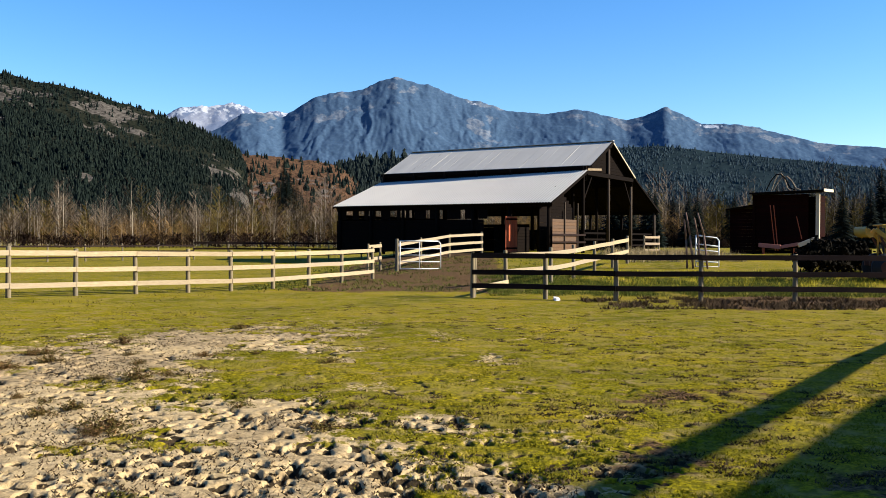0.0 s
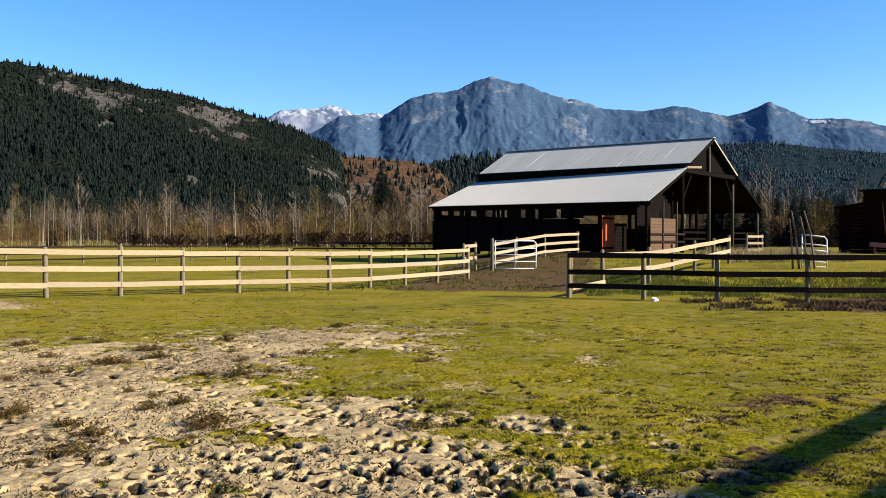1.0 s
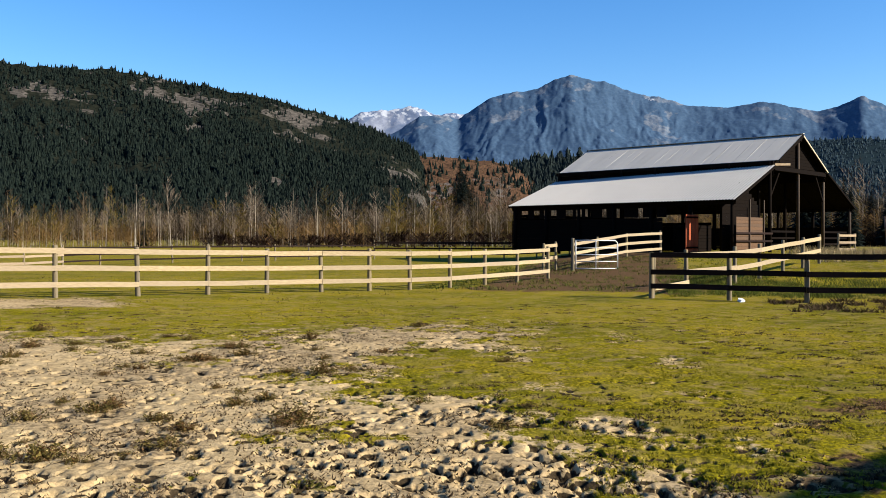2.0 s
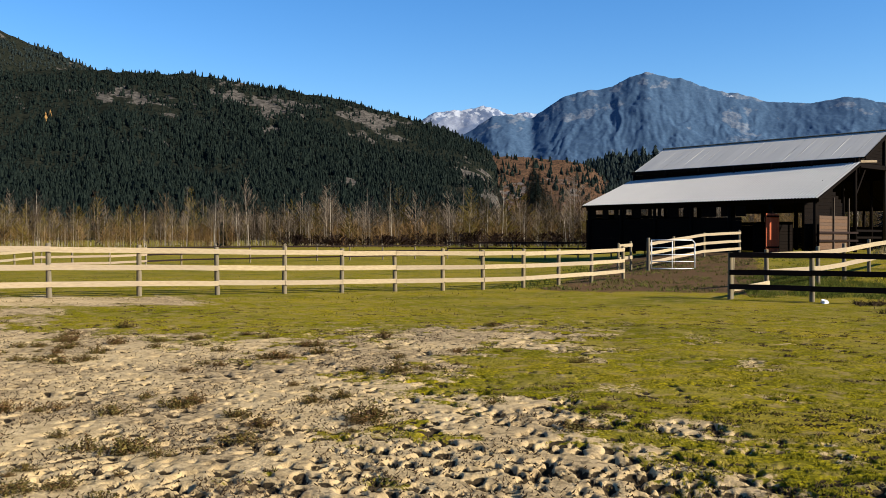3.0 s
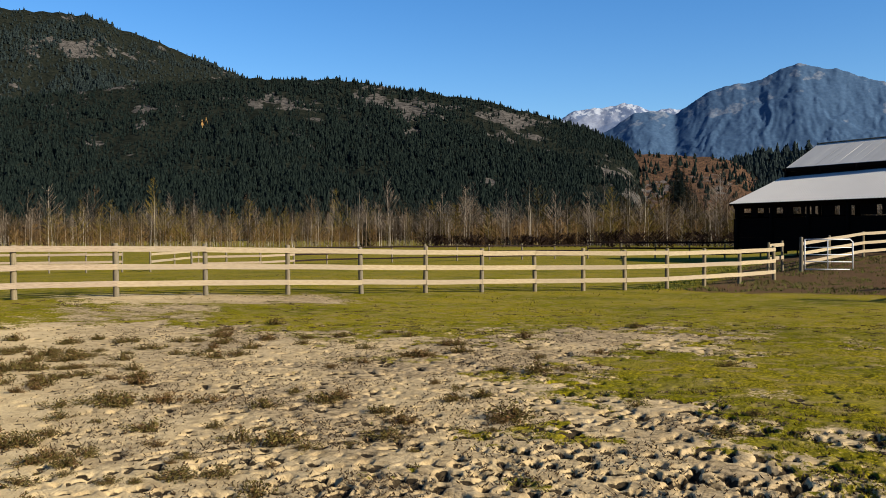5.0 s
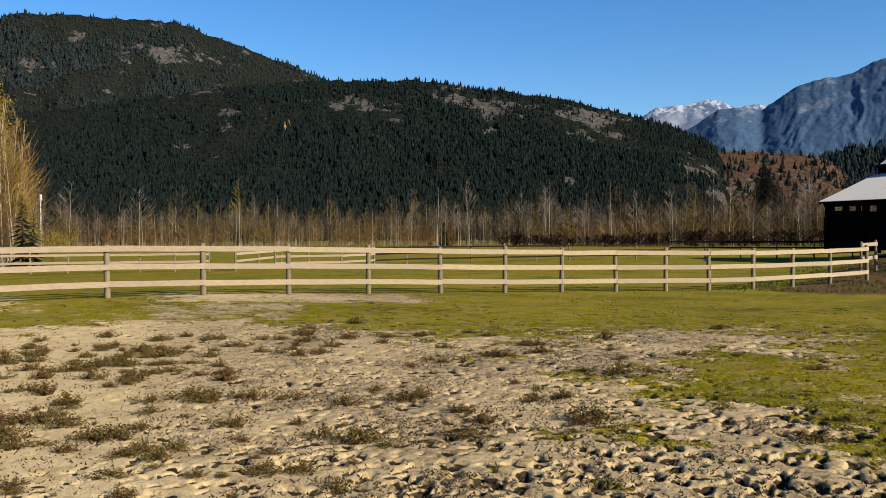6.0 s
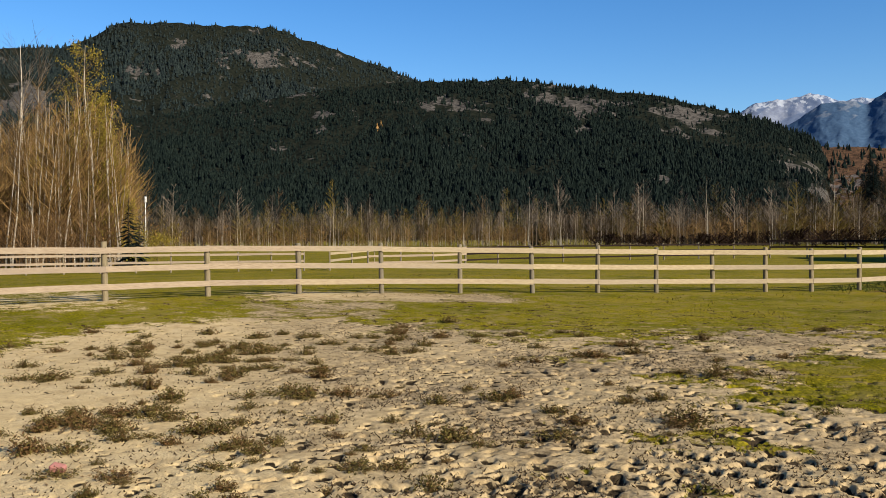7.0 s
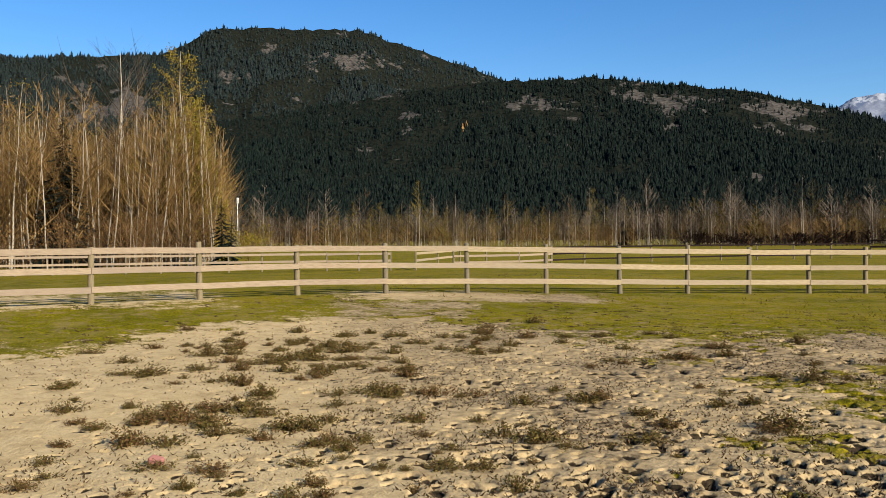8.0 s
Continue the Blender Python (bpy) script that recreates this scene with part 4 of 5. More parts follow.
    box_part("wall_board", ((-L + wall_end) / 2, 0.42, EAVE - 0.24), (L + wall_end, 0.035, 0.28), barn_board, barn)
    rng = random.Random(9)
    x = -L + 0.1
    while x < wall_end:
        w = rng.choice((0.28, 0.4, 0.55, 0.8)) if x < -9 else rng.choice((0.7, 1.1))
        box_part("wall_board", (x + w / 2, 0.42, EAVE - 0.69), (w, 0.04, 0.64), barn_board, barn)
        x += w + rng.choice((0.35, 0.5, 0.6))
    # unseen far and back walls, added to keep the inside dark
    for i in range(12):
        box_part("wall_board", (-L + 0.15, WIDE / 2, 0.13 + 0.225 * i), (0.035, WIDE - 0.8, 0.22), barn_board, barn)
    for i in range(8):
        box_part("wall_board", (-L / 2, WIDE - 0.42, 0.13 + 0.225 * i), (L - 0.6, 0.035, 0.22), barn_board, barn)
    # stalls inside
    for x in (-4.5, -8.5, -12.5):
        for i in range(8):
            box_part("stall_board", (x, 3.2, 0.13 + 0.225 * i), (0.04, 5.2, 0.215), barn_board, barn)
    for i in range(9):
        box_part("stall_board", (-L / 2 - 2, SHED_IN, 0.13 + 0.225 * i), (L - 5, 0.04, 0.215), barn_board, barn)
    # gable end: boarded stall front, rails
    for i in range(11):
        box_part("stall_board", (-0.12, 2.35, 0.12 + 0.205 * i), (0.04, 3.9, 0.198), stall_board, barn, label="brown plank of the stall front")
    for z in (0.75, 1.25):
        box_part("rail", (-0.02, 2.9, z), (0.04, 5.4, 0.13), dark_board, barn)
    for y in (2.2, 4.3):
        box_part("stud", (-0.06, y, 1.7), (0.09, 0.1, 3.4), dark_post, barn)
    for y0, y1 in ((SHED_IN, MID), (WIDE - SHED_IN, WIDE - 0.4)):
        for z in (0.5, 0.95, 1.4):
            box_part("rail", (-0.5, (y0 + y1) / 2, z), (0.04, y1 - y0, 0.14), barn_board, barn)
    beam("tie_beam", (-0.2, MAIN_IN - 0.3, MAIN_EAVE - 0.55), (-0.2, WIDE - MAIN_IN + 0.6, MAIN_EAVE - 0.55), 0.16, 0.3, barn_board, barn)
    # near-black boards stand in for the shade in the open gable
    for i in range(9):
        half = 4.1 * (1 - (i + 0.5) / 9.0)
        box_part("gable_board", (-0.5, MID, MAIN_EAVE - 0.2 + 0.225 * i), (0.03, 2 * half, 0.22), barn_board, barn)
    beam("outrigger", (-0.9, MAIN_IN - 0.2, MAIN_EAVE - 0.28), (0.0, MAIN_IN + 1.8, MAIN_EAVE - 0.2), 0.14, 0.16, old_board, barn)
    # added near-black partition behind the stall front, blocks sun from the inside
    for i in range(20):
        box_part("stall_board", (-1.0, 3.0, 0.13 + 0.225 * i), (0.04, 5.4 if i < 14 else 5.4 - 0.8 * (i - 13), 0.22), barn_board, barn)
    # door standing open against the long wall
    door = thing("barn_door")
    door.parent = barn
    door["label"] = "orange-red plank door standing open"
    door.matrix_local = pose(-2.67, -0.4, 0.05, 0, 0, 80)
    for i in range(5):
        box_part("plank", (-0.5 + 0.25 * i, 0, 1.2), (0.24, 0.04, 2.35), red_board, door)
    for z in (0.3, 2.2):
        box_part("ledge", (0, -0.035, z), (1.2, 0.03, 0.12), shed_red, door)
    return barn


build_barn()


# ---- open red shed ----
pink_board = wood_material("pink_painted_board", (0.35, 0.13, 0.10), (0.48, 0.20, 0.16), (0.25, 0.12, 0.10))


def build_shed():
    m = pose(23.4, 62.0, 0.85, 0, 0, -30)
    shed = thing("shed", m, "open-fronted dark red shed with a flat overhanging roof", "shed")
    W, D, H = 4.1, 4.0, 4.1
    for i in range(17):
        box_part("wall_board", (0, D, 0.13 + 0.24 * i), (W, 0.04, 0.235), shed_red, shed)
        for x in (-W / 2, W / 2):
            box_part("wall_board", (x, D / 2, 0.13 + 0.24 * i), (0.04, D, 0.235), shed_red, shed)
        # dark boards stand in for the shade of the open front
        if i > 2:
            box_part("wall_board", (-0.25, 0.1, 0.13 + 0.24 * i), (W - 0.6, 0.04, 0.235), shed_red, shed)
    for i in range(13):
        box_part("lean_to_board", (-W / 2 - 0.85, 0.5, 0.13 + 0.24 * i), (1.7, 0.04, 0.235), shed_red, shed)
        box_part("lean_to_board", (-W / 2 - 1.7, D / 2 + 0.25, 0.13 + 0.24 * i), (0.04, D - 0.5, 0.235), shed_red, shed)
    box_part("lean_to_roof", (-W / 2 - 0.9, D / 2, 3.25), (2.0, D + 0.3, 0.08), barn_board, shed, turn=(0, -9, 0), label="low lean-to roof of dark boards")
    box_part("roof", (0.1, D / 2, H + 0.22), (W + 0.7, D + 1.0, 0.12), barn_board, shed, turn=(2, -1.5, 0), label="flat roof of dark boards")
    box_part("fascia", (W / 2 + 0.48, D / 2, H + 0.30), (0.04, D + 0.9, 0.2), pale_wood, shed, turn=(2, 0, 0), label="pale worn fascia board")
    box_part("corner_post", (W / 2 + 0.06, -0.06, H / 2 + 0.15), (0.24, 0.3, H - 0.3), pale_wood, shed, label="pale corner post")
    box_part("corner_post", (-W / 2, -0.05, H / 2), (0.14, 0.14, H), shed_red, shed)
    for x, tilt in ((-0.7, 8), (-0.5, 7), (1.0, 14)):
        box_part("leaning_pole", (x, -0.5, 1.8), (0.05, 0.05, 3.2 if tilt < 10 else 1.6), red_board, shed, turn=(-8, -tilt, 0))
    for k, (x0, x1, h) in enumerate(((-1.3, 0.6, 1.15), (-0.9, 0.9, 1.0), (-1.1, 0.2, 1.25))):
        bm = bmesh.new()
        pts = [Vector((x0 + (x1 - x0) * i / 6, 0.3 + 0.4 * k, H + 0.3 + h * math.sin(math.pi * min(i / 6 * 1.15, 1)))) for i in range(7)]
        for a, c in zip(pts, pts[1:]):
            add_rod(bm, a, c, 0.04, 0.04, 6)
        part("bent_pipe", bm, old_board if k else barn_board, shed, "bent pipe lying on the roof")
    t = thing("timber_trestle", m @ pose(-0.2, -1.6, 0.0), "low trestle of pale pinkish beams in front of the shed", "trestle")
    for x in (-0.9, 1.1):
        box_part("leg", (x, 0, 0.2), (0.12, 0.4, 0.45), red_board, t)
    beam("beam", (-1.2, 0, 0.62), (0.2, 0, 0.5), 0.3, 0.28, pink_board, t)
    beam("beam", (0.2, 0.1, 0.5), (1.4, 0.1, 0.72), 0.3, 0.22, pink_board, t)
    beam("beam", (1.3, 0.0, 0.6), (2.3, 0.3, 1.05), 0.3, 0.26, pale_wood, t)
    return shed


build_shed()

# ---- yard fences, gate and panel ----
fence("yard_fence", [polar(2.95, 44.4), polar(1.4, 47.8), polar(-0.4, 51.6), polar(-2.45, 56.0)], (0.32, 0.76, 1.22), new_board, post_wood, 1.36, 0.06,
      "three-rail pale board fence leading up to the barn door", "yard fences", 0.15)
fence("yard_fence", [polar(-3.97, 32.5), polar(-6.8, 36.0), polar(-8.2, 38.6), polar(-9.5, 41.5), polar(-10.6, 44.0), polar(-11.5, 46.5)], (0.62, 1.18), new_board, post_wood, 1.4, 0.075,
      "two-rail pale board fence climbing towards the barn gable", "yard fences", 0.17)
fence("yard_fence", [polar(-12.5, 57.0), polar(-13.4, 58.5)], (0.3, 0.7, 1.1), old_board, post_wood, 1.25, 0.06, "short pale rail beside the barn gable", "yard fences", 0.14)
fence("field_fence", [polar(a, 51.0) for a in np.arange(72, 42.5, -2.0)], (0.55, 0.95), old_board, post_wood, 1.08, 0.05,
      "low two-rail weathered fence in front of the birch grove", "field fences", 0.12)
fence("field_fence", [polar(42.4, 51.0), polar(41.0, 57.0), polar(39.6, 64.0)], (0.55, 0.95), new_board, post_wood, 1.1, 0.05,
      "low pale rail fence running away across the field", "field fences", 0.13)


def pipe(bm, points, r, sides=8):
    for a, c in zip(points, points[1:]):
        add_rod(bm, a, c, r, r, sides)
        bmesh.ops.create_icosphere(bm, subdivisions=1, radius=r * 1.02, matrix=Matrix.Translation(c))


def pipe_part(name, points, r, mat, parent, label=""):
    bm = bmesh.new()
    pipe(bm, [Vector(p) for p in points], r)
    return part(name, bm, mat, parent, label, True)


def build_gate():
    x, y = polar(2.72, 43.6)
    x2, y2 = polar(0.15, 44.0)
    w = math.hypot(x2 - x, y2 - y)
    g = thing("pipe_gate", pose(x, y, land_at(x, y) + 0.08, 0, 0, math.degrees(math.atan2(y2 - y, x2 - x))), "white tubular steel farm gate standing in the yard gap", "gate")
    h = 1.36
    pipe_part("gate_frame", [(0, 0, 0.02), (0, 0, h), (w - 0.12, 0, h), (w, 0, h - 0.12), (w, 0, 0.02), (0, 0, 0.02)], 0.028, white_pipe, g)
    for z in (0.36, 0.68, 1.0):
        pipe_part("bar", [(0, 0, z), (w, 0, z)], 0.02, white_pipe, g)
    for xx in (w * 0.48,):
        pipe_part("brace", [(xx, 0, 0.02), (xx, 0, h)], 0.022, white_pipe, g)
    for z in (0.25, 1.15):
        pipe_part("hinge", [(-0.1, 0, z), (0, 0, z)], 0.02, white_pipe, g)
    p = thing("gate_post", pose(x - 0.14, y, land_at(x, y)), "round wooden gate post with worn top", "post")
    ob = new("shaft", post_mesh("shaft", 1.55, 0.08, post_wood, 7))
    ob.parent = p
    return g


build_gate()


def build_panel():
    x, y = polar(-15.6, 45.0)
    g = thing("livestock_panel", pose(x, y, land_at(x, y), 0, 0, -20), "white tubular livestock panel with rounded corners", "panel")
    w, h = 1.05, 1.5
    pipe_part("panel_frame", [(0, 0, 0.0), (0, 0, h), (w - 0.1, 0, h - 0.12), (w, 0, h - 0.25), (w, 0, 0.0), (0, 0, 0.0)], 0.03, white_pipe, g)
    for k in range(4):
        pipe_part("bar", [(0, 0, 0.25 + 0.28 * k), (w, 0, 0.22 + 0.25 * k)], 0.03, white_pipe, g)
    return g


build_panel()

for k, (px_az, lean, h) in enumerate(((-15.1, 3, 2.35), (-15.45, 6, 2.7), (-15.85, 4, 2.45), (-16.3, 7, 2.7))):
    x, y = polar(px_az, 44.0)
    pole = thing("leaning_pole", pose(x, y, land_at(x, y) - 0.05, -3, -lean, 0), "thin reddish brown pole leaning in the weedy yard", "pole", "leaning poles")
    bm = bmesh.new()
    add_rod(bm, (0, 0, 0), (0.03, 0, h * 0.6), 0.05, 0.045, 7)
    add_rod(bm, (0.03, 0, h * 0.6), (-0.04 * k, 0, h), 0.045, 0.03, 7)
    part("shaft", bm, pole_wood, pole, shade=True)


# ---- old loader behind the dark fence ----
def build_loader():
    x, y = polar(-26.3, 40.0)
    t = thing("loader", pose(x, y, land_at(x, y), 0, 0, -8), "old yellow farm loader with raised bucket, rust and black tyres", "tractor")
    for p, q, w, h in (((-0.9, -0.3, 0.75), (1.5, -0.3, 0.75), 0.12, 0.26), ((-0.9, 0.3, 0.75), (1.5, 0.3, 0.75), 0.12, 0.26)):
        beam("chassis_rail", p, q, w, h, rust_paint, t)
    bm = bmesh.new()
    add_box(bm, pose(0.95, 0, 1.12, 0, 4, 0), (1.2, 0.66, 0.5), 0.09)
    add_box(bm, pose(1.5, 0, 1.05), (0.12, 0.6, 0.46), 0.03)
    part("hood", bm, rust_paint, t, "rusted engine hood")
    for k in range(5):
        box_part("grille_bar", (1.575, 0, 0.88 + 0.085 * k), (0.02, 0.5, 0.03), rubber, t, 0.0)
    bm = bmesh.new()
    add_box(bm, pose(0.0, 0, 1.12), (0.46, 0.48, 0.12), 0.04)
    add_box(bm, pose(-0.24, 0, 1.36, 0, -10, 0), (0.1, 0.46, 0.45), 0.04)
    part("seat", bm, rubber, t, "cracked black seat")
    pipe_part("exhaust", [(0.75, 0.22, 1.35), (0.75, 0.22, 1.95), (0.68, 0.22, 2.03)], 0.035, rust_paint, t)
    for sx in (-0.35, 0.42):
        for sy in (-0.46, 0.46):
            pipe_part("canopy_post", [(sx, sy, 0.8), (sx * 0.96, sy, 2.18)], 0.04, yellow_paint, t)
    bm = bmesh.new()
    add_box(bm, pose(0.05, 0, 2.2, 0, 3, 0), (1.15, 1.12, 0.06), 0.025)
    add_box(bm, pose(0.05, -0.53, 2.14, 0, 3, 0), (1.1, 0.05, 0.1), 0.01)
    part("canopy", bm, yellow_paint, t, "dented yellow canopy")
    for q in (-0.5, 0.5):
        beam("lift_arm", (0.3, q, 1.25), (-0.75, q, 2.05), 0.1, 0.17, yellow_paint, t)
        beam("lift_arm", (-0.75, q, 2.05), (-1.0, q, 1.75), 0.1, 0.15, yellow_paint, t)
        pipe_part("ram", [(-0.1, q, 0.9), (-0.55, q, 1.75)], 0.045, rust_paint, t, "rusty hydraulic ram")
    # the bucket: a curved sheet with cheeks, tipped up
    V, F = [], []
    ring = [(-0.95 - 0.25 * math.sin(k * 0.36), 2.0 - 0.26 * math.cos(k * 0.36)) for k in range(-1, 7)]
    for off in (0.0, 0.03):
        for yy in (-0.72, 0.72):
            V += [(px + off, yy, pz + off * 0.5) for px, pz in ring]
    n = len(ring)
    for k in range(n - 1):
        F += [(k, k + 1, n + k + 1, n + k), (2 * n + k, 3 * n + k, 3 * n + k + 1, 2 * n + k + 1)]
        F += [(k, 2 * n + k, 2 * n + k + 1, k + 1), (n + k, n + k + 1, 3 * n + k + 1, 3 * n + k)]
    F += [(0, n, 3 * n, 2 * n), (n - 1, 3 * n - 1, 4 * n - 1, 2 * n - 1)]
    bucket = mesh_object("bucket", V, F, yellow_paint, t, label="worn yellow bucket tipped up")
    for yy in (-0.7, 0.7):
        bm = bmesh.new()
        face = bm.faces.new([bm.verts.new((px, yy, pz)) for px, pz in ring])
        g = bmesh.ops.extrude_face_region(bm, geom=[face])
        bmesh.ops.translate(bm, verts=[v for v in g["geom"] if isinstance(v, bmesh.types.BMVert)], vec=(0, 0.025, 0))
        bmesh.ops.recalc_face_normals(bm, faces=bm.faces[:])
        part("cheek", bm, yellow_paint, bucket)
    for wx, r in ((1.15, 0.40), (-0.35, 0.56)):
        for q in (-0.58, 0.58):
            w = new("wheel")
            w.parent = t
            w.matrix_local = pose(wx, q, r, 90, 0, 0)
            bm = bmesh.new()
            bmesh.ops.create_cone(bm, cap_ends=True, segments=22, radius1=r, radius2=r, depth=0.3)
            bmesh.ops.bevel(bm, geom=bm.edges[:], offset=0.06, segments=2, affect="EDGES")
            part("tyre", bm, rubber, w, shade=True)
            bm = bmesh.new()
            bmesh.ops.create_cone(bm, cap_ends=True, segments=14, radius1=r * 0.5, radius2=r * 0.45, depth=0.33)
            part("rim", bm, rust_paint, w)
    return t


build_loader()


# ---- plants ----
def sprig_mesh(name, rng, radius, height, count, size, mats):
    """A low clump: thin bent stems with small leaves."""
    V, F, M = [], [], []
    for _ in range(count):
        a, d = rng.gauss(0.8, 1.7), radius * rng.random() ** 0.8
        root = Vector((math.cos(a) * d * 0.5, math.sin(a) * d * 0.5, -0.02))
        tip = Vector((math.cos(a) * d * 1.25, math.sin(a) * d * 1.25, height * rng.uniform(0.2, 0.95) * (1.2 - 0.6 * d / radius)))
        side = Vector((-math.sin(a), math.cos(a), 0)) * 0.006
        b = len(V)
        V += [tuple(root - side), tuple(root + side), tuple(tip)]
        F.append((b, b + 1, b + 2))
        M.append(1)
        for _ in range(13):
            s = rng.uniform(0.1, 1.05)
            c = root.lerp(tip, s) + Vector((rng.gauss(0, 0.018), rng.gauss(0, 0.018), rng.gauss(0, 0.012)))
            q = Euler((rng.uniform(-0.9, 0.9), rng.uniform(-0.9, 0.9), rng.uniform(0, 6.3))).to_matrix()
            k = size * rng.uniform(0.6, 1.4)
            b = len(V)
            for p in ((-0.5, 0, 0), (0.1, -0.28, 0.1), (0.7, 0, 0.0), (0.1, 0.28, 0.1)):
                V.append(tuple(c + q @ (Vector(p) * k)))
            F.append((b, b + 1, b + 2, b + 3))
            M.append(0 if rng.random() < 0.75 else 1)
    me = bpy.data.meshes.new(name)
    me.from_pydata(V, [], F)
    for m in mats:
        me.materials.append(m)
    me.polygons.foreach_set("material_index", M)
    me.update()
    return me


def plant_weeds():
    rng = random.Random(77)
    makes = []
    for k in range(8):
        dry = k in (2, 5)
        mats = (weed_dry, weed_green) if dry else (weed_green, weed_dry)
        ob = new("weed_clump", sprig_mesh("weed_clump", rng, rng.uniform(0.16, 0.30), rng.uniform(0.10, 0.19), rng.randint(40, 62), 0.030, mats))
        tagged(ob, "low dry reddish-brown weed clump on the sand" if dry else "low scrubby dark green weed clump on the sand", "weed", "weeds on the sand")
        makes.append(ob)
    spots = []
    # where clumps gather: azimuth, distance, spread of both, number
    for a, d, sa, sd, n in ((48.5, 14.0, 4.0, 1.4, 40), (57, 11.5, 5, 1.8, 34), (53, 16.0, 4, 0.6, 10), (58, 8.5, 4.5, 1.2, 16), (45, 9.0, 5, 1.6, 30), (38, 16.0, 7, 0.9, 22), (33, 12, 6, 2.5, 18), (22, 13.5, 6, 1.8, 18), (48, 15.2, 8, 0.9, 20), (56, 6.8, 5, 0.7, 10), (40, 7.2, 6, 0.8, 12), (20, 8.5, 8, 1.5, 12)):
        for _ in range(n):
            spots.append((rng.gauss(a, sa), max(5.6, rng.gauss(d, sd))))
    # clumps told apart by eye
    spots += [(38.5, 8.9), (35.7, 8.7), (18.6, 11.9), (20.7, 12.0), (33.2, 15.3), (47.6, 14.9), (30.9, 16.4)]
    used = set()
    for a, d in spots:
        if a > 70:
            continue
        k = rng.randrange(8)
        x, y = polar(a, d)
        z = ground_field(a, d, 4)
        s = rng.uniform(0.3, 0.95) * (1.0 if d > 8 else 0.72)
        m = pose(x, y, z, 0, 0, rng.uniform(0, 360)) @ Matrix.Diagonal((s, s, s * rng.uniform(0.8, 1.2), 1))
        if k not in used:
            used.add(k)
            makes[k].matrix_world = m
            continue
        ob = copy_thing(makes[k], pose(0, 0, 0))
        ob.matrix_world = m
    for k in range(8):
        if k not in used:
            bpy.data.objects.remove(makes[k])


plant_weeds()


def scatter_blades(name, spots, mat, label, seed, h=(0.03, 0.07), w=0.006, lean=0.6):
    """Single grass blades as one mesh; spots are arrays of azimuth and distance."""
    rng = np.random.default_rng(seed)
    x, y, z = spots
    n = len(x)
    a = rng.uniform(0, 6.283, n)
    hh = rng.uniform(*h, n)
    ww = w * rng.uniform(0.7, 1.5, n)
    V = np.empty((n, 3, 3))
    V[:, 0] = np.stack([x - np.cos(a) * ww, y - np.sin(a) * ww, z - 0.01], -1)
    V[:, 1] = np.stack([x + np.cos(a) * ww, y + np.sin(a) * ww, z - 0.01], -1)
    t = rng.uniform(0, 6.283, n)
    V[:, 2] = np.stack([x + np.cos(t) * hh * lean, y + np.sin(t) * hh * lean, z + hh], -1)
    ob = mesh_object(name, V.reshape(-1, 3), np.arange(n * 3).reshape(n, 3), mat)
    return tagged(ob, label, "grass", kind="stuff")


def lawn():
    rng = np.random.default_rng(8)
    az, r, sand, dirt, Z, tread = ground_fields
    n = 520000
    a = rng.uniform(-28, 68, n)
    d = 5.0 * (24 / 5.0) ** rng.random(n)
    j, i = np.clip(np.searchsorted(az, a), 0, FINE - 1), np.searchsorted(r, d)
    x, y = -np.sin(np.radians(a)) * d, np.cos(np.radians(a)) * d
    tuft = fractal(x / 0.25, y / 0.25, 3, 88)
    keep = (sand[i, j] + dirt[i, j] * 0.6 + 0.5 * (rng.random(n) - 0.5) < 0.42) & (tuft > 0.42 + 0.2 * rng.random(n))
    return x[keep][:150000], y[keep][:150000], Z[i, j][keep][:150000]


scatter_blades("lawn_grass", lawn(), grass_leaf, "short yellow-green grazed grass", 9, (0.006, 0.022), 0.006, 1.3)


def patch_spots(seed, n, x0, x1, y0, y1, thr=0.45, scale=0.8):
    rng = np.random.default_rng(seed)
    x, y = rng.uniform(x0, x1, n), rng.uniform(y0, y1, n)
    keep = fractal(x / scale, y / scale, 3, seed) > thr
    x, y = x[keep], y[keep]
    return x, y, land(x, y)


litter_brown = leaf_material("dark_plant_litter", (0.025, 0.017, 0.010), (0.10, 0.066, 0.035))


def litter():
    rng = np.random.default_rng(18)
    az, r, sand, dirt, Z, tread = ground_fields
    n = 80000
    a = rng.uniform(-24, 68, n)
    d = 5.0 * (19 / 5.0) ** rng.random(n)
    j, i = np.clip(np.searchsorted(az, a), 0, FINE - 1), np.searchsorted(r, d)
    x, y = -np.sin(np.radians(a)) * d, np.cos(np.radians(a)) * d
    keep = (sand[i, j] > 0.3) & (fractal(x / 0.8, y / 0.8, 3, 98) > 0.34 + 0.28 * rng.random(n)) & (rng.random(n) < 0.15 + tread[i, j])
    return x[keep], y[keep], Z[i, j][keep] + 0.008


scatter_blades("plant_litter", litter(), litter_brown, "dry bits of stem and leaf littering the sand", 19, (0.005, 0.022), 0.009, 1.8)


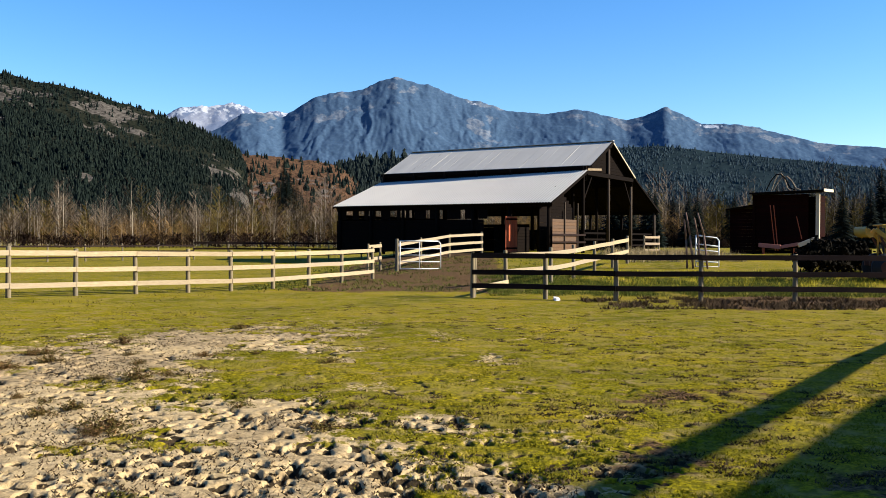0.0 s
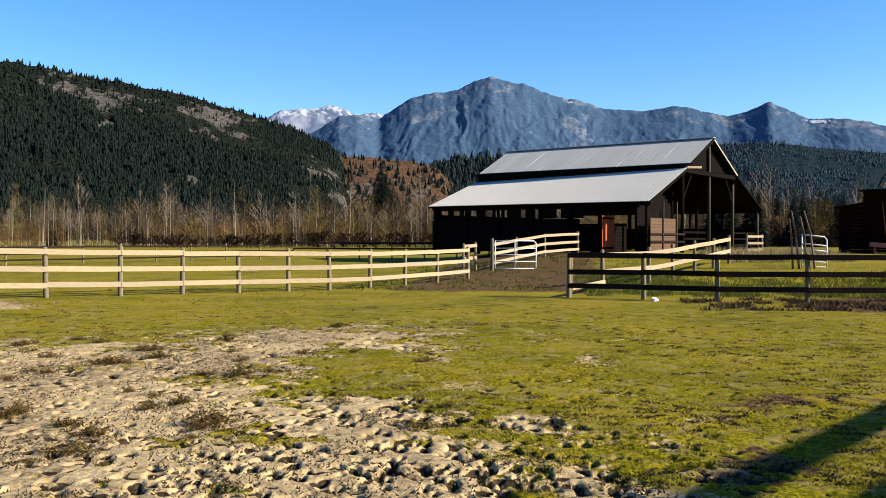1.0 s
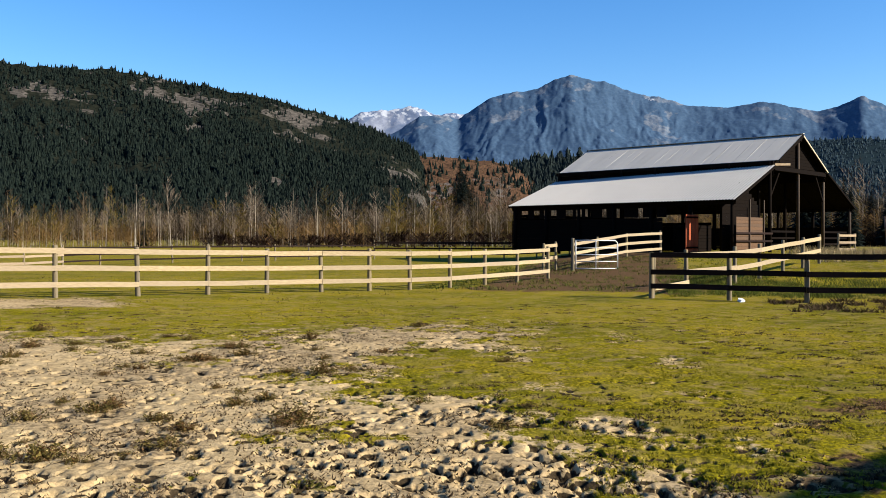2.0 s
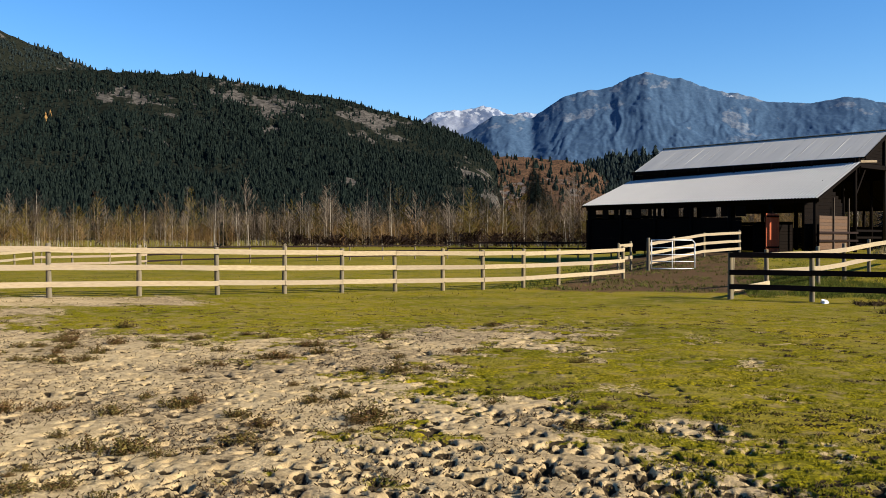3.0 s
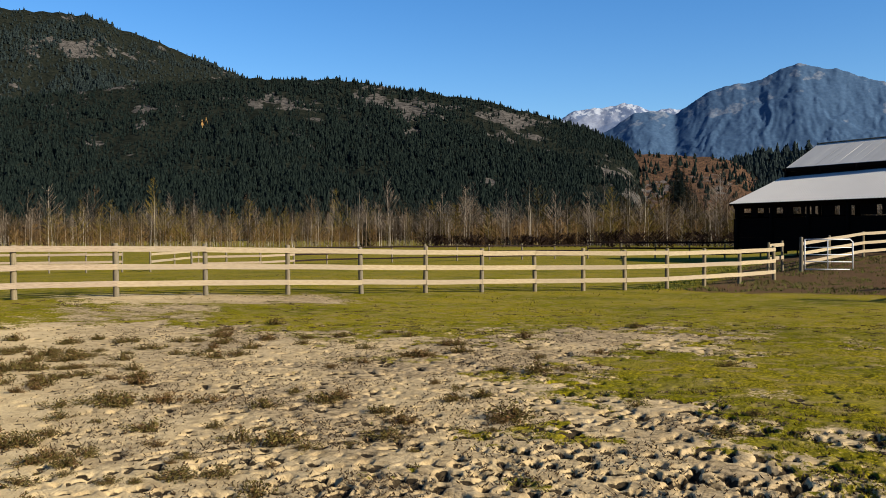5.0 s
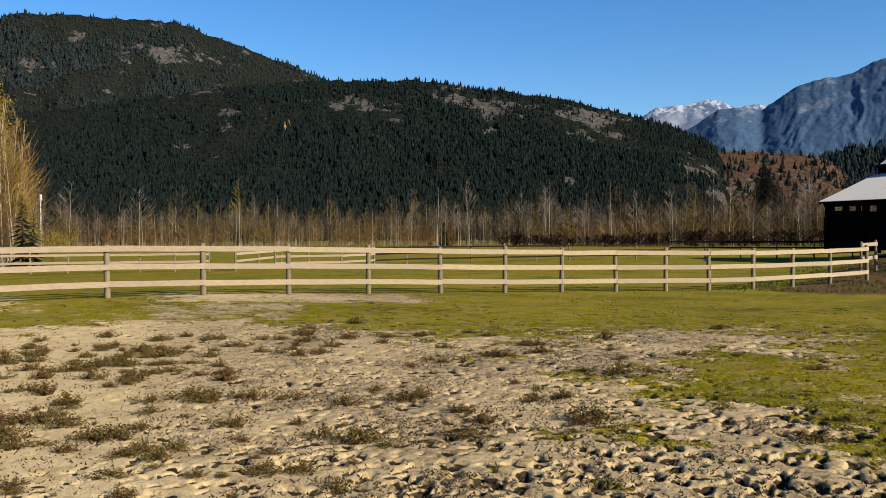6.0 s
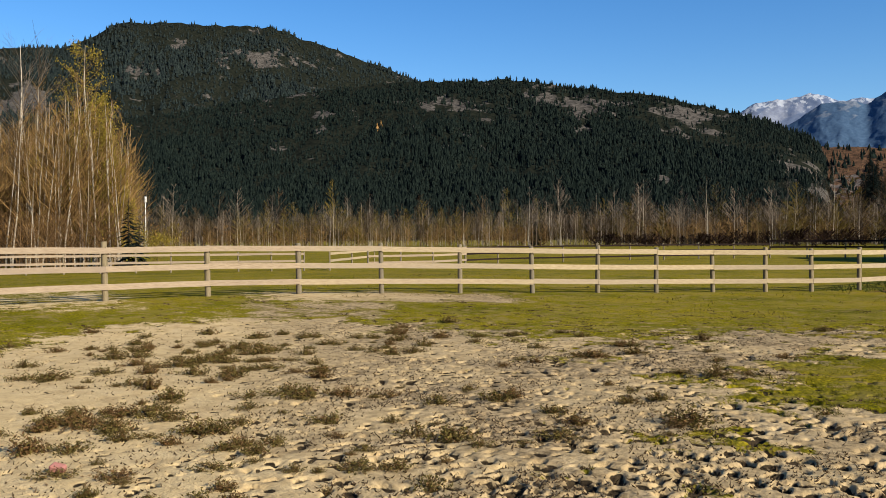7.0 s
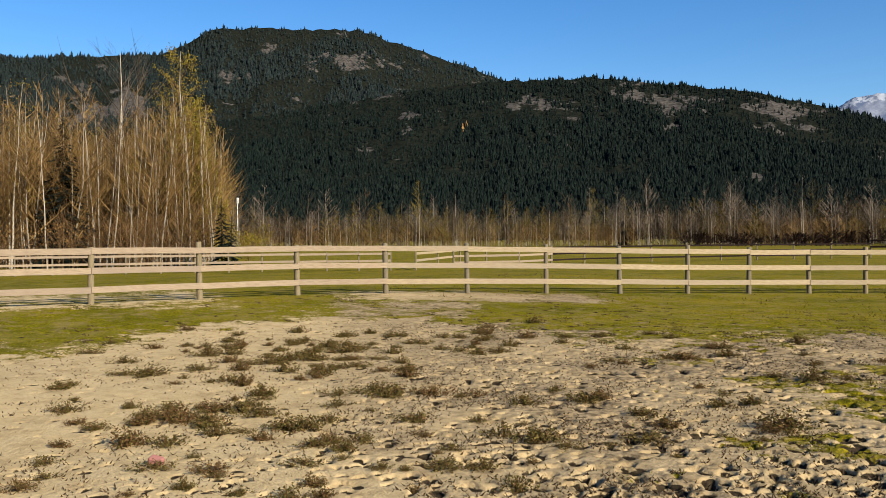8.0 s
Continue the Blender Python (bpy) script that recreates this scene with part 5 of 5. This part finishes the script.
def turf_clumps():
    """Dark withered tufts and dung scattered in clumps over the trodden turf."""
    rng = np.random.default_rng(41)
    az, r, sand, dirt, Z, tread = ground_fields
    n = 3200
    a = np.repeat(rng.uniform(-28, 64, n), 24)
    d = np.repeat(6.5 * (24.5 / 6.5) ** rng.random(n), 24)
    size = np.repeat(rng.uniform(0.02, 0.075, n), 24)
    x = -np.sin(np.radians(a)) * d + rng.normal(0, 1, n * 24) * size * 1.3
    y = np.cos(np.radians(a)) * d + rng.normal(0, 1, n * 24) * size * 0.7
    a, d = np.degrees(np.arctan2(-x, y)), np.hypot(x, y)
    j, i = np.clip(np.searchsorted(az, a), 0, FINE - 1), np.searchsorted(r, d)
    keep = (sand[i, j] < 0.6) & (fractal(x / 2.2, y / 1.2, 3, 43) > 0.44)
    return x[keep], y[keep], Z[i, j][keep] + 0.004


scatter_blades("turf_clumps", turf_clumps(), litter_brown, "dark withered tufts scattered over the grazed turf", 42, (0.006, 0.022), 0.010, 1.6)
scatter_blades("yard_grass", patch_spots(21, 110000, 1.5, 26, 28.2, 40, 0.42, 0.9), yard_leaf, "rank green grass in the yard behind the dark fence", 22, (0.05, 0.22), 0.006, 0.7)
scatter_blades("fence_weeds", patch_spots(23, 30000, 4.0, 24, 22.8, 27.4, 0.50, 0.6), litter_brown, "dark withered weeds along the foot of the fence", 24, (0.03, 0.15), 0.016, 1.1)
scatter_blades("gap_tufts", patch_spots(31, 14000, -7, 5, 30.5, 52, 0.52, 0.9), yard_leaf, "low green tufts in the muddy gap", 32, (0.03, 0.12), 0.016, 0.9)
scatter_blades("straw_grass", patch_spots(25, 9000, 9.5, 15.5, 46, 56, 0.45), straw_leaf, "tall dry straw-coloured grass beside the barn", 26, (0.15, 0.6), 0.012, 0.4)
scatter_blades("yellow_flowers", patch_spots(27, 12000, 6.5, 20, 33.0, 40.5, 0.52, 0.5), flower_yellow, "yellow flowering weeds in the yard", 28, (0.05, 0.22), 0.012, 0.6)
scatter_blades("bank_grass", patch_spots(29, 9000, -24, -4, 18, 32, 0.6, 0.5), weed_green, "tufts of rough grass along the pale fence", 30, (0.02, 0.07), 0.010, 1.2)


# ---- birch grove ----
def birch(name, seed, height, radius, limbs, spread, leaf_mat, leaves, label, lean=(0, 0), limb_from=0.2, up=1.1, leaf_size=0.16, trunk_mat=None, limb_mat=None):
    rng = random.Random(seed)
    t = thing(name, None, label, "tree", "trees of the grove")
    V, F, T, tips = grow(rng, (0, 0, -0.2), height, radius, lean, limbs, limb_from, spread, 6, 0.0, up)
    trunk_f = [f for f, k in zip(F, T) if k == 0]
    limb_f = [f for f, k in zip(F, T) if k == 1]
    nt = max(max(f) for f in trunk_f) + 1
    mesh_object("trunk", V[:nt], trunk_f, trunk_mat or birch_bark, t, True)
    crown = mesh_object("crown", V[nt:], [tuple(i - nt for i in f) for f in limb_f], limb_mat or twig_gold, t)
    if leaves:
        lv, lf = leaf_cards(rng, tips, leaves, leaf_size, 0.16)
        mesh_object("foliage", lv, lf, leaf_mat, crown)
    return t


def spruce(name, seed, height, label, mat=conifer_green, group="dark conifers"):
    """A conifer with drooping whorls of needle sprays."""
    rng = random.Random(seed)
    t = thing(name, None, label, "tree", group)
    bm = bmesh.new()
    add_rod(bm, (0, 0, -0.2), (0, 0, height), height * 0.014, 0.02, 7)
    part("trunk", bm, twig_brown, t)
    V, F = [], []
    n = int(height * 16)
    for k in range(n):
        z = height * (0.06 + 0.93 * k / n)
        reach = height * 0.2 * (1.03 - z / height) * rng.uniform(0.7, 1.2) + 0.1
        a = k * 2.4 + rng.uniform(-0.4, 0.4)
        for s in range(5):
            f = (s + 0.6) / 5
            c = Vector((math.cos(a) * reach * f, math.sin(a) * reach * f, z - reach * 0.35 * f + rng.uniform(-0.05, 0.05)))
            w = reach * 0.46 * (1.15 - f * 0.6)
            for turn in (a + 0.9, a - 0.9):
                e = c + Vector((math.cos(turn) * w, math.sin(turn) * w, -w * 0.45))
                g = c + Vector((math.cos(a) * w, math.sin(a) * w, -w * 0.2))
                b = len(V)
                V.extend([tuple(c), tuple(e), tuple(g)])
                F.append((b, b + 1, b + 2))
    mesh_object("crown", V, F, mat, t)
    return t


def plant(ob, az, d, s, turn):
    x, y = polar(az, d)
    ob.matrix_world = pose(x, y, land_at(x, y), 0, 0, turn) @ Matrix.Diagonal((s, s, s, 1))
    return ob


def grove():
    rng = random.Random(5)
    tall = birch("birch_tree", 1, 16.0, 0.19, 120, 0.20, leaf_yellow, 5, "tall pale-stemmed birch with yellow-green leaves", (0.005, 0), 0.12, 0.9, 0.12)
    plant(tall, 56.75, 70, 1.0, 40)
    bare = birch("birch_tree", 2, 16.0, 0.24, 46, 0.34, leaf_orange, 0, "tall bare grey birch with forked limbs", (0.004, 0.004), 0.4, 1.15, limb_mat=twig_pale)
    plant(bare, 60.3, 72, 1.0, 0)
    makes = []
    for k in range(7):
        gold = k % 3
        makes.append(birch("birch_tree", 10 + k, rng.uniform(8.5, 12.0), rng.uniform(0.05, 0.085), 46, 0.17, (leaf_orange, leaf_yellow, leaf_orange)[gold], (1, 1, 0)[gold],
                           ("slim pale birch with a few orange-brown leaves", "slim pale birch with sparse yellow leaves", "slim leaning birch with golden brown twigs")[gold],
                           (rng.uniform(-0.07, 0.07), rng.uniform(-0.07, 0.07)), 0.18, 1.3, 0.09))
    for k, (az, d, h) in enumerate(((55.6, 67, 9.5), (56.2, 68, 12.0), (55.0, 69, 7.0), (57.0, 69, 11.0), (55.9, 66, 6.5))):
        plant(birch("birch_tree", 40 + k, h, 0.07, 100, 0.17, leaf_yellow, 7, "birch with thin yellow-green foliage at the edge of the grove", (0.0, 0.0), 0.03, 1.0, 0.12), az, d, 1.0, 60 * k)
    first = set()
    for i in range(170):
        az = rng.uniform(55.6, 76) if i > 20 else rng.uniform(55.4, 60)
        d = rng.uniform(64, 84)
        k = rng.randrange(7)
        ob = makes[k] if k not in first else copy_thing(makes[k], pose(0, 0, 0))
        first.add(k)
        plant(ob, az, d, rng.uniform(0.75, 1.2), rng.uniform(0, 360))
    for az, d, h in ((63.4, 66, 10.5), (54.4, 60.5, 4.6), (53.8, 61, 3.4)):
        plant(spruce("spruce_tree", int(h * 10), h, "dark green spruce among the birches", group="trees of the grove"), az, d, 1.0, 0)
    for az, d, s, m, lab in ((52.8, 70, 1.0, leaf_yellow, "low yellow shrub at the edge of the grove"), (55.5, 66, 1.3, leaf_orange, "low orange-brown shrub at the edge of the grove"), (59.5, 66, 1.4, leaf_orange, "low orange-brown shrub at the edge of the grove"),
                             (63.5, 66, 1.4, leaf_orange, "low orange-brown shrub at the edge of the grove"), (67.5, 66, 1.4, leaf_orange, "low orange-brown shrub at the edge of the grove")):
        b = birch("shrub", int(az * 10), 2.0, 0.03, 60, 0.75, m, 3, lab, (0, 0), 0.02, 0.9, 0.1, twig_brown)
        b["category"] = "shrub"
        plant(b, az, d, s, 0)


grove()
woods("grove_thicket", belt(401, 700, 54.6, 80, 61, 84, 1.2, 3.4, 0.0), [brush_red, brush_red], "dense brown undergrowth below the birches", 411, limbs=30, limb_from=0.04, spread=0.38, twigs=4, up=1.2, thin=0.004)
woods("grove_stems", belt(402, 640, 54.6, 80, 64, 92, 5.5, 8.5, 0.0), [birch_bark, twig_gold], "crowded bare pale stems of the birch grove", 412, lean=0.08, limbs=34, limb_from=0.12, spread=0.24, twigs=5, up=1.3, thin=0.003)


def dark_conifers():
    rng = random.Random(15)
    makes = [spruce("spruce_tree", 500 + k, rng.uniform(13, 17), "dark spruce standing among the bare trees at the field edge") for k in range(4)]
    first = set()
    spots = [(10.0, 268, 1.5), (9.6, 270, 1.45), (10.4, 266, 1.4), (9.2, 264, 1.2), (10.75, 272, 1.1), (9.4, 260, 1.35), (10.2, 262, 1.35), (8.9, 268, 0.95), (9.8, 258, 1.3), (8.6, 272, 0.7), (29.4, 205, 0.55), (22, 210, 0.5)]
    for _ in range(90):
        spots.append((rng.uniform(-32, -10.5), rng.uniform(170, 250), rng.uniform(0.5, 0.95)))
    for _ in range(34):
        spots.append((rng.uniform(4.5, 24), rng.uniform(205, 262), rng.uniform(0.3, 0.65)))
    spots += [(-23.8, 130, 0.62), (-25.3, 135, 0.66), (-27.5, 130, 0.62), (-20.6, 150, 0.6), (-13.2, 150, 0.6)]
    for az, d, s in spots:
        k = rng.randrange(4)
        ob = makes[k] if k not in first else copy_thing(makes[k], pose(0, 0, 0))
        first.add(k)
        plant(ob, az, d, s, rng.uniform(0, 360))


dark_conifers()


def build_bush(az, d, r, h, seed):
    b = birch("dark_bush", seed, h, 0.04, 70, r / h * 0.8, dark_bush, 5, "dense dark bush beside the old shed", (0, 0), 0.02, 0.7, 0.22, twig_brown)
    tagged(b, category="bush", group="dark bushes")
    plant(b, az, d, 1.0, 0)


build_bush(-22.7, 42, 1.0, 1.35, 901)
build_bush(-24.0, 43, 1.0, 1.25, 902)


# ---- leaning stems beside the camera, seen by their shadows ----
def leaning_stem(base, top, r0, r1, seed):
    rng = random.Random(seed)
    t = thing("leaning_tree", None, "bare leaning tree stem with a few thin side branches", "tree", "leaning trees")
    a, c = Vector(base), Vector(top)
    bm = bmesh.new()
    n = 8
    pts = [a.lerp(c, i / n) + Vector((rng.uniform(-0.04, 0.04), rng.uniform(-0.04, 0.04), 0)) * (0 < i < n) for i in range(n + 1)]
    for i in range(n):
        add_rod(bm, pts[i], pts[i + 1], r0 + (r1 - r0) * i / n, r0 + (r1 - r0) * (i + 1) / n, 10)
    part("trunk", bm, post_wood, t, shade=True)
    for i in (2, 3, 4, 5, 6):
        bm = bmesh.new()
        knee = pts[i] + Vector((rng.uniform(-0.3, 0.6), rng.uniform(-0.9, 0.4), rng.uniform(0.4, 0.8)))
        add_rod(bm, pts[i], knee, 0.034, 0.022, 6)
        add_rod(bm, knee, knee + Vector((rng.uniform(-0.2, 0.4), rng.uniform(-1.2, -0.2), rng.uniform(0.2, 0.5))), 0.022, 0.008, 6)
        part("branch", bm, post_wood, t)


leaning_stem((9.9, 18.9, -0.1), (11.0, 2.6, 6.0), 0.085, 0.13, 3)
leaning_stem((11.5, 19.0, -0.1), (12.45, 2.35, 6.0), 0.17, 0.34, 4)


# ---- small things ----
def crumpled(name, x, y, size, mat, label, category, seed, squash=0.6):
    rng = random.Random(seed)
    bm = bmesh.new()
    bmesh.ops.create_icosphere(bm, subdivisions=2, radius=size)
    for v in bm.verts:
        v.co *= rng.uniform(0.55, 1.25)
        v.co.z *= squash
    ob = part(name, bm, mat, None)
    tagged(ob, label, category)
    ob.matrix_world = pose(x, y, land_at(x, y) + size * squash * 0.6, 0, 0, rng.uniform(0, 360))
    return ob


white_plastic = material("white_plastic", 0.6, 0.0, 0.3)[0]
white_plastic.node_tree.nodes["Principled BSDF"].inputs["Base Color"].default_value = (0.75, 0.76, 0.78, 1)
crumpled("plastic_scrap", 3.28, 26.25, 0.12, white_plastic, "crumpled white plastic scrap by the dark fence", "litter", 1)

x, y = polar(58.2, 7.55)
lump = new("brick")
lump.matrix_world = pose(x, y, ground_field(58.2, 7.55, 4) + 0.02, 8, 14, 35)
tagged(lump, "broken pink brick half buried in the sand", "brick")
box_part("block", (0, 0, 0.01), (0.11, 0.09, 0.06), pink_board, lump, 0.012)

x, y = polar(53.45, 150)
mast = thing("white_mast", pose(x, y, 0), "thin white mast beyond the birch grove", "mast")
bm = bmesh.new()
add_rod(bm, (0, 0, -0.2), (0, 0, 8.6), 0.07, 0.05, 8)
part("shaft", bm, white_pipe, mast, shade=True)
bm = bmesh.new()
add_box(bm, pose(0, 0, 8.2), (0.34, 0.34, 0.9), 0.05)
part("head", bm, white_pipe, mast)
